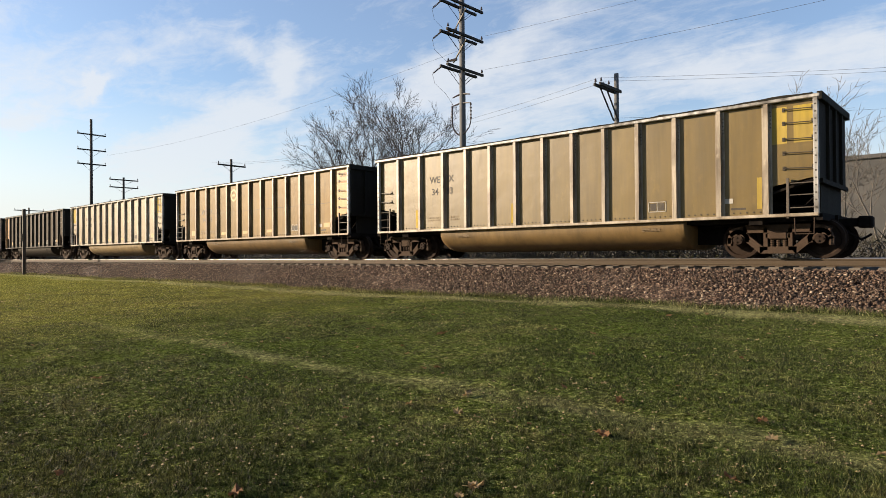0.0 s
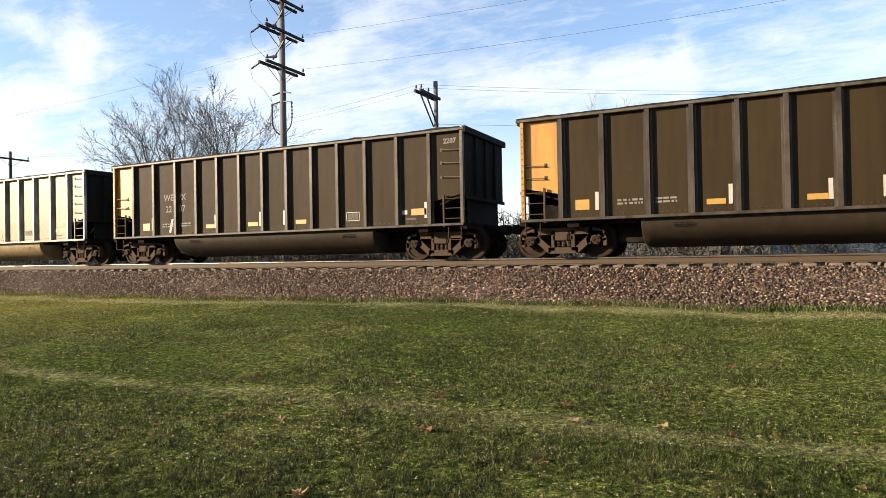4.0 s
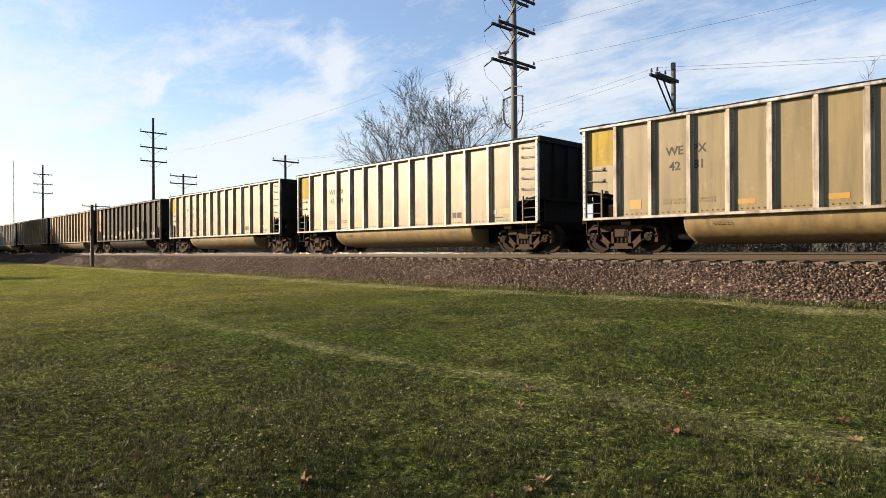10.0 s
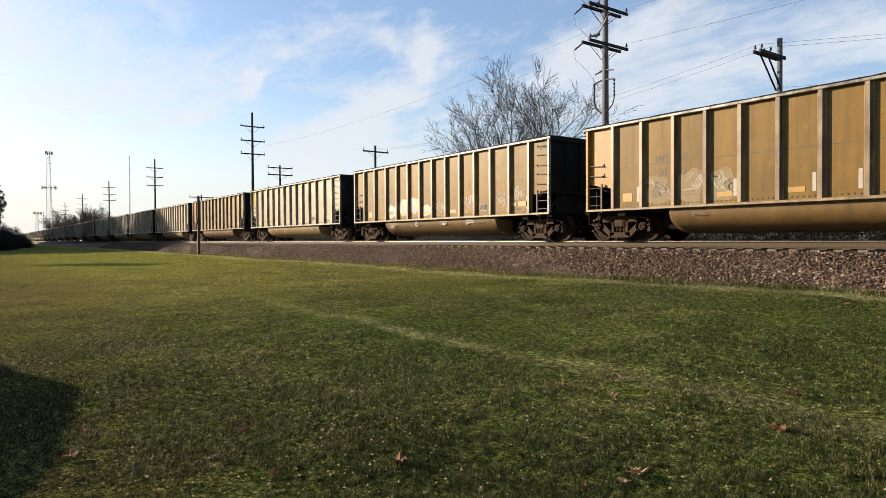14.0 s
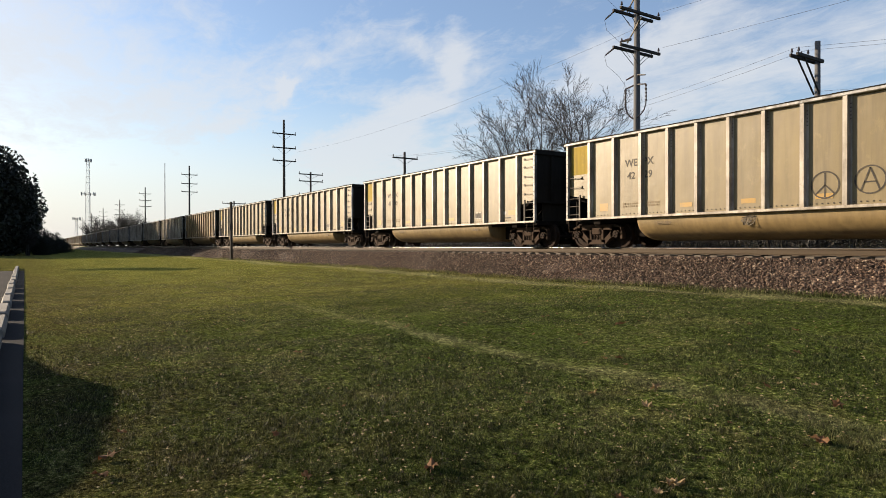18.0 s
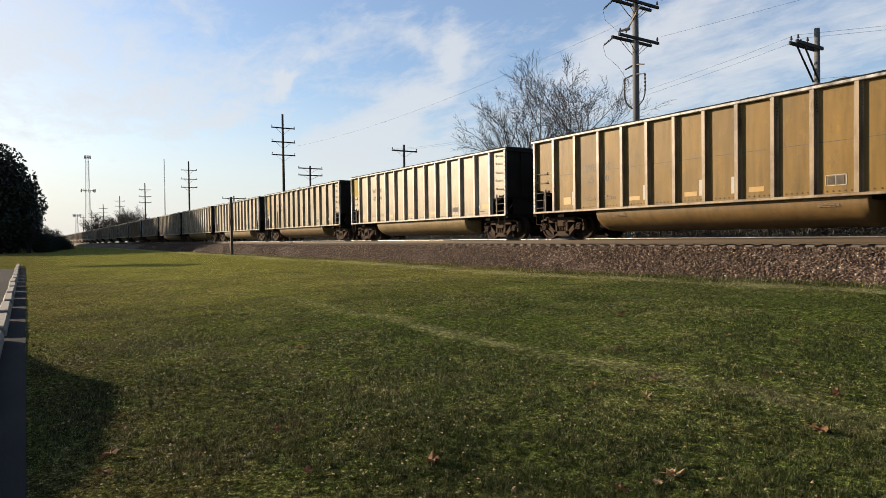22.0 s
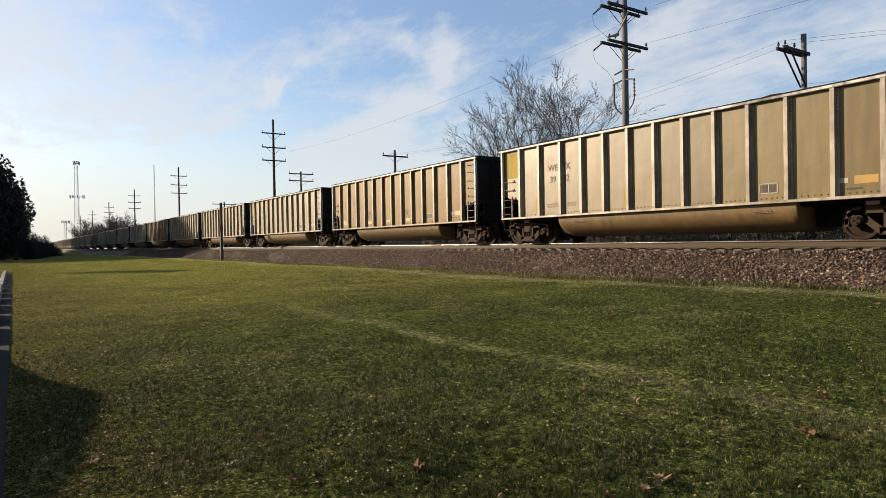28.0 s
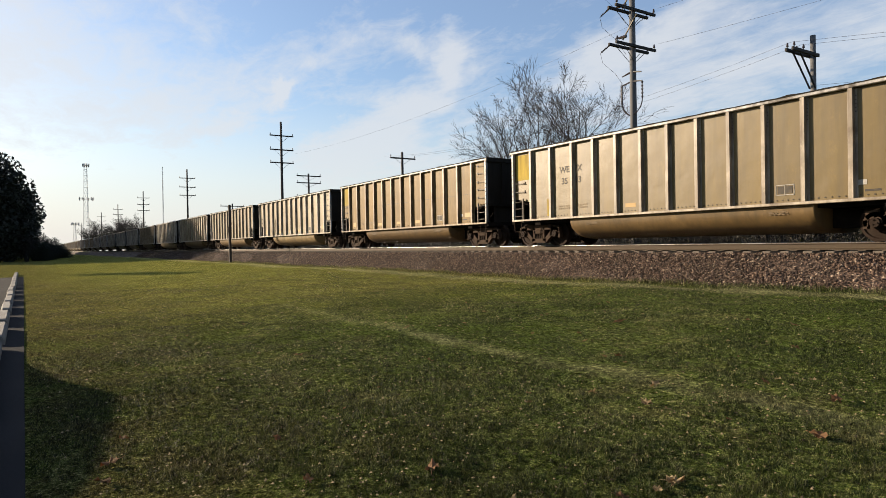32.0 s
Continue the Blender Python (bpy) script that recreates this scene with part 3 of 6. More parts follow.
def build_stops():
    """Concrete wheel stops along the edge of the lot."""
    def make():
        bm = bmesh.new()
        prof = [(-0.10, 0), (-0.10, 0.08), (-0.065, 0.155), (0.065, 0.155), (0.10, 0.08), (0.10, 0)]
        rings = []
        for x, s in ((-1.12, 0.86), (-1.06, 1.0), (0, 1.0), (1.06, 1.0), (1.12, 0.86)):
            rings.append([bm.verts.new((x, y * s, z * (s if z > 0.1 else 1))) for y, z in prof])
        for a, b in zip(rings, rings[1:]):
            for k in range(5):
                bm.faces.new((a[k], a[k + 1], b[k + 1], b[k]))
        bm.faces.new(rings[0]), bm.faces.new(rings[-1][::-1])
        bmesh.ops.recalc_face_normals(bm, faces=bm.faces)
        return from_bm("wheel_stop", bm)
    me = make()
    for k in range(16):
        x = -9.9 - 2.74 * k + random.uniform(-0.05, 0.05) + (2.74 * 2)
        ob = piece("wheel_stop", me, M["concrete"])
        ob.matrix_world = pose(x, -0.41 + random.uniform(-0.015, 0.015), 0.012, 0, 0, random.uniform(-0.5, 0.5))
        tagged(ob, "weathered concrete wheel stop at the edge of the asphalt lot", "wheel stop", "wheel stops along the lot")


build_stops()

BED_TOP = RAIL - 0.30


def bed_z(y):
    """Cross-section of the ballast bed."""
    d = abs(y - TRACK_Y)
    return BED_TOP if d < 1.94 else max(BED_TOP - (d - 1.94) * 0.44, -0.1)


def build_bed():
    xs = graded([(-1100, -100, 50), (-100, 60, 2), (60, 400, 40)])
    offs = [-4.6, -4.0, -3.4, -2.8, -2.2, -1.94, -1.0, 0, 1.0, 1.94, 2.2, 2.8, 3.4, 4.0, 4.6]
    verts, tris = [], []
    for i, x in enumerate(xs):
        for j, o in enumerate(offs):
            verts.append((x, TRACK_Y + o + 0.12 * math.sin(x * 0.7 + j) * (abs(o) > 2), bed_z(TRACK_Y + o) - 0.02))
    n = len(offs)
    for i in range(len(xs) - 1):
        for j in range(n - 1):
            a = i * n + j
            tris += [(a, a + n, a + n + 1), (a, a + n + 1, a + 1)]
    tagged(piece("ballast_bed", big_mesh("ballast_bed", verts, [t[::-1] for t in tris]), M["ballast"]), "raised bed of reddish-grey crushed stone under the track", "ballast", kind="structure")


build_bed()


def build_stones():
    """Crushed stones on the near shoulder, thinner on the crown."""
    rng = np.random.default_rng(5)
    base = np.array([(1, 0, 0), (-1, 0, 0), (0, 1, 0), (0, -1, 0), (0, 0, 1), (0, 0, -1)], float)
    tri = np.array([(0, 2, 4), (2, 1, 4), (1, 3, 4), (3, 0, 4), (2, 0, 5), (1, 2, 5), (3, 1, 5), (0, 3, 5)])
    n1, n2 = 92000, 22000
    x = np.concatenate([2.5 - 42 * rng.random(n1) ** 1.0, -39 - 70 * rng.random(n2)])
    d = np.concatenate([0.95 + 2.95 * rng.random(n1), 1.3 + 2.5 * rng.random(n2)])
    y = TRACK_Y - d
    z = np.where(d < 1.94, BED_TOP, BED_TOP - (d - 1.94) * 0.44)
    keep = z > ground_z(x, y) - 0.05
    x, y, z = x[keep], y[keep], z[keep]
    n = len(x)
    size = rng.uniform(0.016, 0.038, n) * np.where(x < -39, 1.4, 1.0)
    sh = base[None] * size[:, None, None] * rng.uniform(0.5, 1.5, (n, 6, 1)) * (1.25, 0.95, 0.62) + rng.normal(0, 0.26, (n, 6, 3)) * size[:, None, None]
    a = rng.random(n) * math.tau
    b = rng.random(n) * math.tau
    ca, sa, cb, sb = np.cos(a)[:, None], np.sin(a)[:, None], np.cos(b)[:, None], np.sin(b)[:, None]
    X = sh[..., 0] * ca - sh[..., 1] * sa
    Y = sh[..., 0] * sa + sh[..., 1] * ca
    Z = sh[..., 2]
    Y, Z = Y * cb - Z * sb, Y * sb + Z * cb
    v = np.stack([X + x[:, None], Y + y[:, None], Z + (z + rng.uniform(-0.01, 0.03, n))[:, None]], -1).reshape(-1, 3)
    t = (tri[None] + 6 * np.arange(n)[:, None, None]).reshape(-1, 3)
    tagged(piece("ballast_stones", big_mesh("ballast_stones", v, t), M["stone"]), "loose reddish and grey crushed stones of the track bed", "ballast", kind="stuff")


build_stones()


def build_track():
    track = thing("railway_track", "railway track with rusty rails on weathered ties", "track", kind="structure")
    # rail profile: foot, web, head
    prof = [(-0.07, 0), (0.07, 0), (0.07, 0.012), (0.012, 0.035), (0.010, 0.135), (0.036, 0.150), (0.036, 0.176), (-0.036, 0.176), (-0.036, 0.150), (-0.010, 0.135), (-0.012, 0.035), (-0.07, 0.012)]
    xs = graded([(-1200, -100, 100), (-100, 60, 10), (60, 500, 110)])
    for side in (-1, 1):
        y0 = TRACK_Y + side * 0.755
        verts = [(x, y0 + a, RAIL - 0.186 + b) for x in xs for a, b in prof]
        k = len(prof)
        faces = [(i * k + j, i * k + (j + 1) % k, (i + 1) * k + (j + 1) % k, (i + 1) * k + j) for i in range(len(xs) - 1) for j in range(k)]
        rail = piece("rail", mesh_of("rail", verts, faces), M["rail"], track)
        cap = [(-0.036, 0.176), (-0.034, 0.184), (-0.024, 0.188), (0.024, 0.188), (0.034, 0.184), (0.036, 0.176)]
        verts = [(x, y0 + a, RAIL - 0.186 + b) for x in xs for a, b in cap]
        faces = [(i * 6 + j, i * 6 + j + 1, (i + 1) * 6 + j + 1, (i + 1) * 6 + j) for i in range(len(xs) - 1) for j in range(5)]
        piece("railhead", mesh_of("railhead", verts, faces, True), M["railhead"], rail, None, "bright worn running surface of the rail")
    tie = box_mesh("tie", -0.115, 0.115, -1.36, 1.36, -0.16, 0.0, 0.012)
    plate = box_mesh("tie_plate", -0.09, 0.09, -0.18, 0.18, 0.0, 0.022)
    for k in range(150):
        x = 6.0 - 0.53 * k
        t = piece("tie", tie, M["tie"], track, pose(x, TRACK_Y + random.uniform(-0.05, 0.05), RAIL - 0.206 + random.uniform(-0.008, 0.004), 0, 0, random.uniform(-1.2, 1.2)))
        piece("tie_plate", plate, M["rail"], t, pose(0, -0.755, 0))
    rng = random.Random(3)
    bm = bmesh.new()
    for k in range(260):
        x = 6.0 - 0.53 * (150 + k)
        add_box(bm, x - 0.115, x + 0.115, TRACK_Y - 1.36, TRACK_Y + 1.36, RAIL - 0.366, RAIL - 0.206 + rng.uniform(-0.01, 0.004))
    tagged(part("far_ties", bm, M["tie"], track), kind="stuff")


build_track()


# ---- coal cars ----
HALF = 7.25            # half the body's length
RIBS = [-6.17, -5.1, -4.0, -2.99, -2.0, -1.0, 0.0, 1.0, 2.0, 2.99, 4.0, 5.1, 6.17]
PITCH = 16.18
SIDE = 1.60            # half width over the ribs
SHEET = 1.48           # outer face of the side sheets
TOP = 3.71


def panel_mesh(width, z0a, z0b, bulge, key):
    """A side sheet between two ribs, slightly dished, with a folded lower edge; the lower edge may slant."""
    def make():
        bm = bmesh.new()
        nx, nz = 2, 2
        grid = []
        for i in range(nx):
            u = i / (nx - 1)
            z0 = z0a + (z0b - z0a) * u
            col = []
            for j in range(nz):
                w = j / (nz - 1)
                y = -SHEET + bulge * math.sin(math.pi * u) * math.sin(math.pi * w)
                col.append(bm.verts.new(((u - 0.5) * width, y, z0 + (TOP - 0.09 - z0) * w)))
            grid.append(col)
        for i in range(nx - 1):
            for j in range(nz - 1):
                bm.faces.new((grid[i][j], grid[i + 1][j], grid[i + 1][j + 1], grid[i][j + 1]))
        r = bmesh.ops.extrude_face_region(bm, geom=bm.faces[:])
        for e in r["geom"]:
            if isinstance(e, bmesh.types.BMVert):
                e.co.y += 0.012
        bmesh.ops.recalc_face_normals(bm, faces=bm.faces)
        return from_bm("side_panel", bm)
    return shared(key, make)


def rib_mesh():
    """A hat-section post with flanges."""
    def make():
        bm = bmesh.new()
        prof = [(-0.11, -SHEET), (-0.11, -SHEET - 0.008), (-0.058, -SHEET - 0.008), (-0.05, -SIDE), (0.05, -SIDE), (0.058, -SHEET - 0.008), (0.11, -SHEET - 0.008), (0.11, -SHEET)]
        rings = [[bm.verts.new((x, y, z)) for x, y in prof] for z in (1.02, TOP - 0.10)]
        k = len(prof)
        for j in range(k):
            bm.faces.new((rings[0][j], rings[0][(j + 1) % k], rings[1][(j + 1) % k], rings[1][j]))
        bm.faces.new(rings[0]), bm.faces.new(rings[1])
        bmesh.ops.recalc_face_normals(bm, faces=bm.faces)
        return from_bm("rib", bm)
    return shared("rib", make)


def tub_mesh():
    """The rounded belly between the trucks, with sloping ends."""
    def make():
        bm = bmesh.new()
        n = 20
        rings = []
        for x, s in ((-4.2, 0.93), (-4.16, 1.0), (-4.0, 1.0), (-2.6, 1.0), (-1.3, 1.0), (0, 1.0), (1.3, 1.0), (2.6, 1.0), (4.0, 1.0), (4.16, 1.0), (4.2, 0.93)):
            ring = []
            for k in range(n + 1):
                a = math.pi * k / n
                y = -1.47 * math.copysign(abs(math.cos(a)) ** 0.72, math.cos(a))
                z = 0.97 - 0.74 * s * math.sin(a) ** 0.8
                ring.append(bm.verts.new((x, y, z)))
            rings.append(ring)
        for a, b in zip(rings, rings[1:]):
            for k in range(n):
                bm.faces.new((a[k], b[k], b[k + 1], a[k + 1]))
        bm.faces.new(rings[0]), bm.faces.new(rings[-1][::-1])
        bmesh.ops.recalc_face_normals(bm, faces=bm.faces)
        return from_bm("tub", bm, True)
    return shared("tub", make)


def far_side_mesh():
    def make():
        bm = bmesh.new()
        add_box(bm, -HALF, HALF, SHEET - 0.012, SHEET, 1.75, TOP - 0.1)
        add_box(bm, -6.2, 6.2, SHEET - 0.012, SHEET, 1.0, 1.75)
        for x in RIBS:
            add_box(bm, x - 0.05, x + 0.05, SHEET, SIDE, 1.02, TOP - 0.1)
        add_box(bm, -HALF, HALF, SHEET - 0.02, SIDE, TOP - 0.1, TOP)
        add_box(bm, -HALF, HALF, SHEET - 0.1, SIDE, 0.92, 1.02)
        return from_bm("far_side", bm)
    return shared("far_side", make)


def end_mesh():
    """End wall with stiffeners, and the floor sheet that slopes in below it. Faces +x at x = 0."""
    def make():
        bm = bmesh.new()
        add_box(bm, -0.03, 0.0, -SHEET, SHEET, 1.72, TOP - 0.02)
        return from_bm("end_wall", bm)
    return shared("end_wall", make)


def slope_mesh():
    def make():
        bm = bmesh.new()
        pts = [(-0.03, 1.86), (-2.9, 0.95), (-2.9, 0.90), (-0.03, 1.80)]
        vs = [[bm.verts.new((x, y, z)) for x, z in pts] for y in (-SHEET + 0.04, SHEET - 0.04)]
        for j in range(4):
            bm.faces.new((vs[0][j], vs[0][(j + 1) % 4], vs[1][(j + 1) % 4], vs[1][j]))
        bm.faces.new(vs[0]), bm.faces.new(vs[1][::-1])
        bmesh.ops.recalc_face_normals(bm, faces=bm.faces)
        # web plate under the slope sheet, added to block the view through the dark bay
        bm2 = [(-0.06, 1.0), (-0.06, 1.78), (-2.8, 0.98)]
        vs = [[bm.verts.new((x, y, z)) for x, z in bm2] for y in (0.18, 0.22)]
        for j in range(3):
            bm.faces.new((vs[0][j], vs[0][(j + 1) % 3], vs[1][(j + 1) % 3], vs[1][j]))
        bm.faces.new(vs[0]), bm.faces.new(vs[1][::-1])
        return from_bm("slope_sheet", bm)
    return shared("slope_sheet", make)


def side_frame_mesh():
    """A cast truck side frame: arched top member, truss legs, windows, spring opening and journal boxes."""
    def make():
        bm = bmesh.new()
        y0, y1 = -0.08, 0.08

        def bar(pts, w):
            for (xa, za), (xb, zb) in zip(pts, pts[1:]):
                d = Vector((xb - xa, 0, zb - za)).normalized()
                nrm = Vector((-d.z, 0, d.x)) * w / 2
                a, b = Vector((xa, 0, za)) - d * w * 0.25, Vector((xb, 0, zb)) + d * w * 0.25
                vs = [[bm.verts.new(p + q + Vector((0, y, 0))) for p, q in ((a, nrm), (b, nrm), (b, -nrm), (a, -nrm))] for y in (y0, y1)]
                for j in range(4):
                    bm.faces.new((vs[0][j], vs[0][(j + 1) % 4], vs[1][(j + 1) % 4], vs[1][j]))
                bm.faces.new(vs[0]), bm.faces.new(vs[1][::-1])
        bar([(-1.04, 0.63), (-0.74, 0.715), (0.74, 0.715), (1.04, 0.63)], 0.19)
        bar([(-0.84, 0.62), (-0.36, 0.20), (0.36, 0.20), (0.84, 0.62)], 0.165)
        bar([(-0.27, 0.22), (-0.27, 0.70)], 0.09)
        bar([(0.27, 0.22), (0.27, 0.70)], 0.09)
        bar([(-0.24, 0.54), (0.24, 0.54)], 0.10)
        for x in (-0.89, 0.89):
            s = 1 if x > 0 else -1
            # rounded pedestal over the journal, with its outer jaw
            for k in range(7):
                a, b = math.pi * (0.02 + 0.155 * k), math.pi * (0.02 + 0.155 * (k + 1))
                bar([(x + 0.215 * math.cos(a), 0.457 + 0.20 * math.sin(a)), (x + 0.215 * math.cos(b), 0.457 + 0.20 * math.sin(b))], 0.10)
            bar([(x + s * 0.22, 0.48), (x + s * 0.215, 0.33)], 0.09)
            bar([(x - s * 0.21, 0.50), (x - s * 0.20, 0.42)], 0.09)
        bmesh.ops.recalc_face_normals(bm, faces=bm.faces)
        return from_bm("side_frame", bm)
    return shared("side_frame", make)


def wheelset_mesh():
    """Two dished wheels pressed on one axle, with bolted bearing caps."""
    def make():
        bm = bmesh.new()
        prof = [(0.06, 0.10), (0.16, 0.11), (0.20, 0.035), (0.36, 0.03), (0.39, 0.065), (0.452, 0.065), (0.457, -0.05), (0.485, -0.065), (0.485, -0.085), (0.39, -0.08), (0.36, -0.01), (0.18, -0.02), (0.15, -0.09), (0.06, -0.09)]
        n = 28
        for side in (-1, 1):
            rings = []
            for k in range(n):
                a = k * math.tau / n
                rings.append([bm.verts.new((r * math.cos(a), side * (0.755 + y), r * math.sin(a))) for r, y in prof])
            for k in range(n):
                p, q = rings[k], rings[(k + 1) % n]
                for j in range(len(prof) - 1):
                    bm.faces.new((p[j], q[j], q[j + 1], p[j + 1]))
            add_tube(bm, (0, side * 0.90, 0), (0, side * 1.15, 0), 0.12, 0.115, 14)
            for k in range(3):
                a = k * math.tau / 3
                x, z = 0.06 * math.cos(a), 0.06 * math.sin(a)
                add_tube(bm, (x, side * 1.14, z), (x, side * 1.175, z), 0.022, None, 6)
        add_tube(bm, (0, -1.0, 0), (0, 1.0, 0), 0.085, None, 12)
        bmesh.ops.recalc_face_normals(bm, faces=bm.faces)
        return from_bm("wheelset", bm)
    return shared("wheelset", make)


def spring_mesh():
    """One coil spring, turned as a ridged column."""
    def make():
        bm = bmesh.new()
        prof = [(0.040, 0.255)]
        for z in np.arange(0.27, 0.46, 0.045):
            prof += [(0.042, z - 0.004), (0.056, z + 0.006), (0.056, z + 0.022), (0.042, z + 0.032)]
        prof.append((0.040, 0.485))
        rings = [[bm.verts.new((r * math.cos(k * math.tau / 8), r * math.sin(k * math.tau / 8), z)) for k in range(8)] for r, z in prof]
        for p, q in zip(rings, rings[1:]):
            for k in range(8):
                bm.faces.new((p[k], p[(k + 1) % 8], q[(k + 1) % 8], q[k]))
        return from_bm("spring", bm)
    return shared("spring", make)


def bolster_mesh():
    def make():
        bm = bmesh.new()
        add_box(bm, -0.2, 0.2, -1.12, 1.12, 0.46, 0.64, 0.02)
        add_box(bm, -0.35, 0.35, -0.35, 0.35, 0.62, 0.80)
        return from_bm("bolster", bm)
    return shared("bolster", make)


def grab_mesh(length):
    def make():
        bm = bmesh.new()
        tube_path(bm, [(-length / 2, 0, 0.02), (-length / 2, -0.075, 0), (length / 2, -0.075, -0.03), (length / 2, 0, -0.02)], 0.013, 5)
        for s in (-1, 1):
            add_box(bm, s * length / 2 - 0.03, s * length / 2 + 0.03, -0.02, 0.0, -0.045, 0.045)
        return from_bm("grab_iron", bm)
    return shared(("grab", length), make)


def rivets_mesh():
    def make():
        bm = bmesh.new()
        edges = [-HALF] + RIBS + [HALF]
        for a, b in zip(edges[1:-1], edges[2:-1]):
            for k in range(6):
                x = a + 0.16 + (b - a - 0.32) * k / 5
                add_box(bm, x - 0.014, x + 0.014, -SHEET - 0.014, -SHEET + 0.004, 1.085, 1.113)
        for s in (-1, 1):
            for k in range(15):
                z = 1.15 + k * 0.165
                add_box(bm, s * (HALF - 0.05) - 0.016, s * (HALF - 0.05) + 0.016, -SIDE - 0.012, -SIDE + 0.004, z - 0.016, z + 0.016)
        for x in RIBS:
            for k in range(5):
                add_box(bm, x + 0.082 - 0.012, x + 0.082 + 0.012, -SHEET - 0.022, -SHEET - 0.004, 3.05 + k * 0.09, 3.075 + k * 0.09)
        return from_bm("rivets", bm)
    return shared("rivets", make)


def coal_mesh(seed):
    def make():
        rng = np.random.default_rng(seed)
        bm = bmesh.new()
        nx, ny = 40, 10
        g = [[bm.verts.new((-HALF + 0.05 + (2 * HALF - 0.1) * i / nx, -1.45 + 2.90 * j / ny, 3.30 + 0.30 * math.sin(math.pi * j / ny) * math.sin(math.pi * min(1, max(0, i / nx))) ** 0.4 + rng.normal(0, 0.035))) for j in range(ny + 1)] for i in range(nx + 1)]
        for i in range(nx):
            for j in range(ny):
                bm.faces.new((g[i][j], g[i + 1][j], g[i + 1][j + 1], g[i][j + 1]))
        return from_bm("coal_load", bm)
    return shared(("coal", seed), make)


def coupler_mesh():
    def make():
        bm = bmesh.new()
        add_box(bm, 0.0, 0.55, -0.10, 0.10, 0.74, 0.94, 0.02)
        add_box(bm, 0.50, 0.80, -0.19, 0.15, 0.70, 0.98, 0.04)
        tube_path(bm, [(0.1, -0.35, 0.85), (0.35, -0.36, 0.60), (0.6, -0.3, 0.42), (0.78, -0.2, 0.55)], 0.03, 6)
        return from_bm("coupler", bm)
    return shared("coupler", make)


def end_platform_mesh():
    """Stub sill, cross-bearer and end sill at one end."""
    def make():
        bm = bmesh.new()
        add_box(bm, -3.05, 0.12, -0.22, 0.22, 0.72, 1.02)
        # two wide dark boxes added to fill the shaded hollow beside the truck
        add_box(bm, -3.12, -0.15, -1.30, 1.30, 0.86, 0.95)
        add_box(bm, -3.12, -2.35, -0.55, 0.75, 0.36, 0.86, 0.03)
        add_box(bm, -0.10, 0.06, -SIDE + 0.05, SIDE - 0.05, 0.86, 1.02)
        add_box(bm, -1.5, -1.2, -SHEET, SHEET, 0.80, 1.0)
        add_box(bm, -1.2, -0.1, 0.5, 0.9, 1.02, 1.45, 0.03)
        add_tube(bm, (-1.0, -0.5, 1.18), (-0.35, -0.5, 1.18), 0.15, None, 10)
        add_box(bm, -1.25, -0.95, -0.75, -0.35, 1.02, 1.38, 0.02)
        add_box(bm, -0.55, -0.25, -0.2, 0.1, 1.02, 1.52, 0.02)
        tube_path(bm, [(-1.3, -1.1, 1.05), (-0.9, -1.1, 1.25), (-0.4, -1.1, 1.22), (-0.1, -1.1, 1.5)], 0.02, 5)
        tube_path(bm, [(-2.6, -0.9, 0.80), (-1.2, -1.0, 0.86), (-0.2, -0.9, 0.95)], 0.025, 5)
        return from_bm("end_sill", bm)
    return shared("end_sill", make)


def ladder(car, s, material):
    """Ladder stile with rungs below the slanted side sheet, and the corner stirrup."""
    x0 = s * HALF
    stile = piece("ladder", shared("stile", lambda: box_mesh("ladder", -0.028, 0.028, -0.03, 0.03, 0.92, 1.84, 0.005)), material, car, pose(x0 - s * 0.63, -SIDE + 0.04, 0))

    def rung():
        bm = bmesh.new()
        add_tube(bm, (0, 0, 0), (0.58, 0, 0), 0.014, None, 5)
        return from_bm("rung", bm)

    def stirrup():
        bm = bmesh.new()
        tube_path(bm, [(-0.2, 0, 0.93), (-0.19, 0, 0.56), (0.19, 0, 0.56), (0.2, 0, 0.93)], 0.015, 5)
        return from_bm("stirrup", bm)
    for z in (1.16, 1.45, 1.72):
        piece("rung", shared("rung", rung), material, stile, pose(0, 0, z, 0, 0, 0 if s > 0 else 180))
    piece("stirrup", shared("stirrup", stirrup), M["truck"], car, pose(x0 - s * 0.3, -SIDE + 0.04, 0))


def brake_wheel_mesh():
    def make():
        bm = bmesh.new()
        n = 16
        ring = [(0, 0.27 * math.cos(k * math.tau / n), 0.27 * math.sin(k * math.tau / n)) for k in range(n + 1)]
        tube_path(bm, ring, 0.018, 5)
        for k in range(4):
            add_tube(bm, (0, 0, 0), ring[k * 4], 0.012, None, 4)
        add_tube(bm, (-0.12, 0, 0), (0.02, 0, 0), 0.03, None, 6)
        return from_bm("brake_wheel", bm)
    return shared("brake_wheel", make)


def plate_mesh(w, h, key="plate"):
    return shared((key, w, h), lambda: box_mesh("sticker", -w / 2, w / 2, -0.003, 0.0, -h / 2, h / 2))


def frame_box_mesh(w, h):
    """The outline of a stencilled data box with two cells."""
    def make():
        bm = bmesh.new()
        t = 0.018
        for a, b, c, d in ((-w / 2, w / 2, -h / 2, -h / 2 + t), (-w / 2, w / 2, h / 2 - t, h / 2), (-w / 2, -w / 2 + t, -h / 2, h / 2), (w / 2 - t, w / 2, -h / 2, h / 2), (-t / 2, t / 2, -h / 2, h / 2)):
            add_box(bm, a, b, -0.006, 0.0, c, d)
        return from_bm("data_box", bm)
    return shared(("framebox", w, h), make)


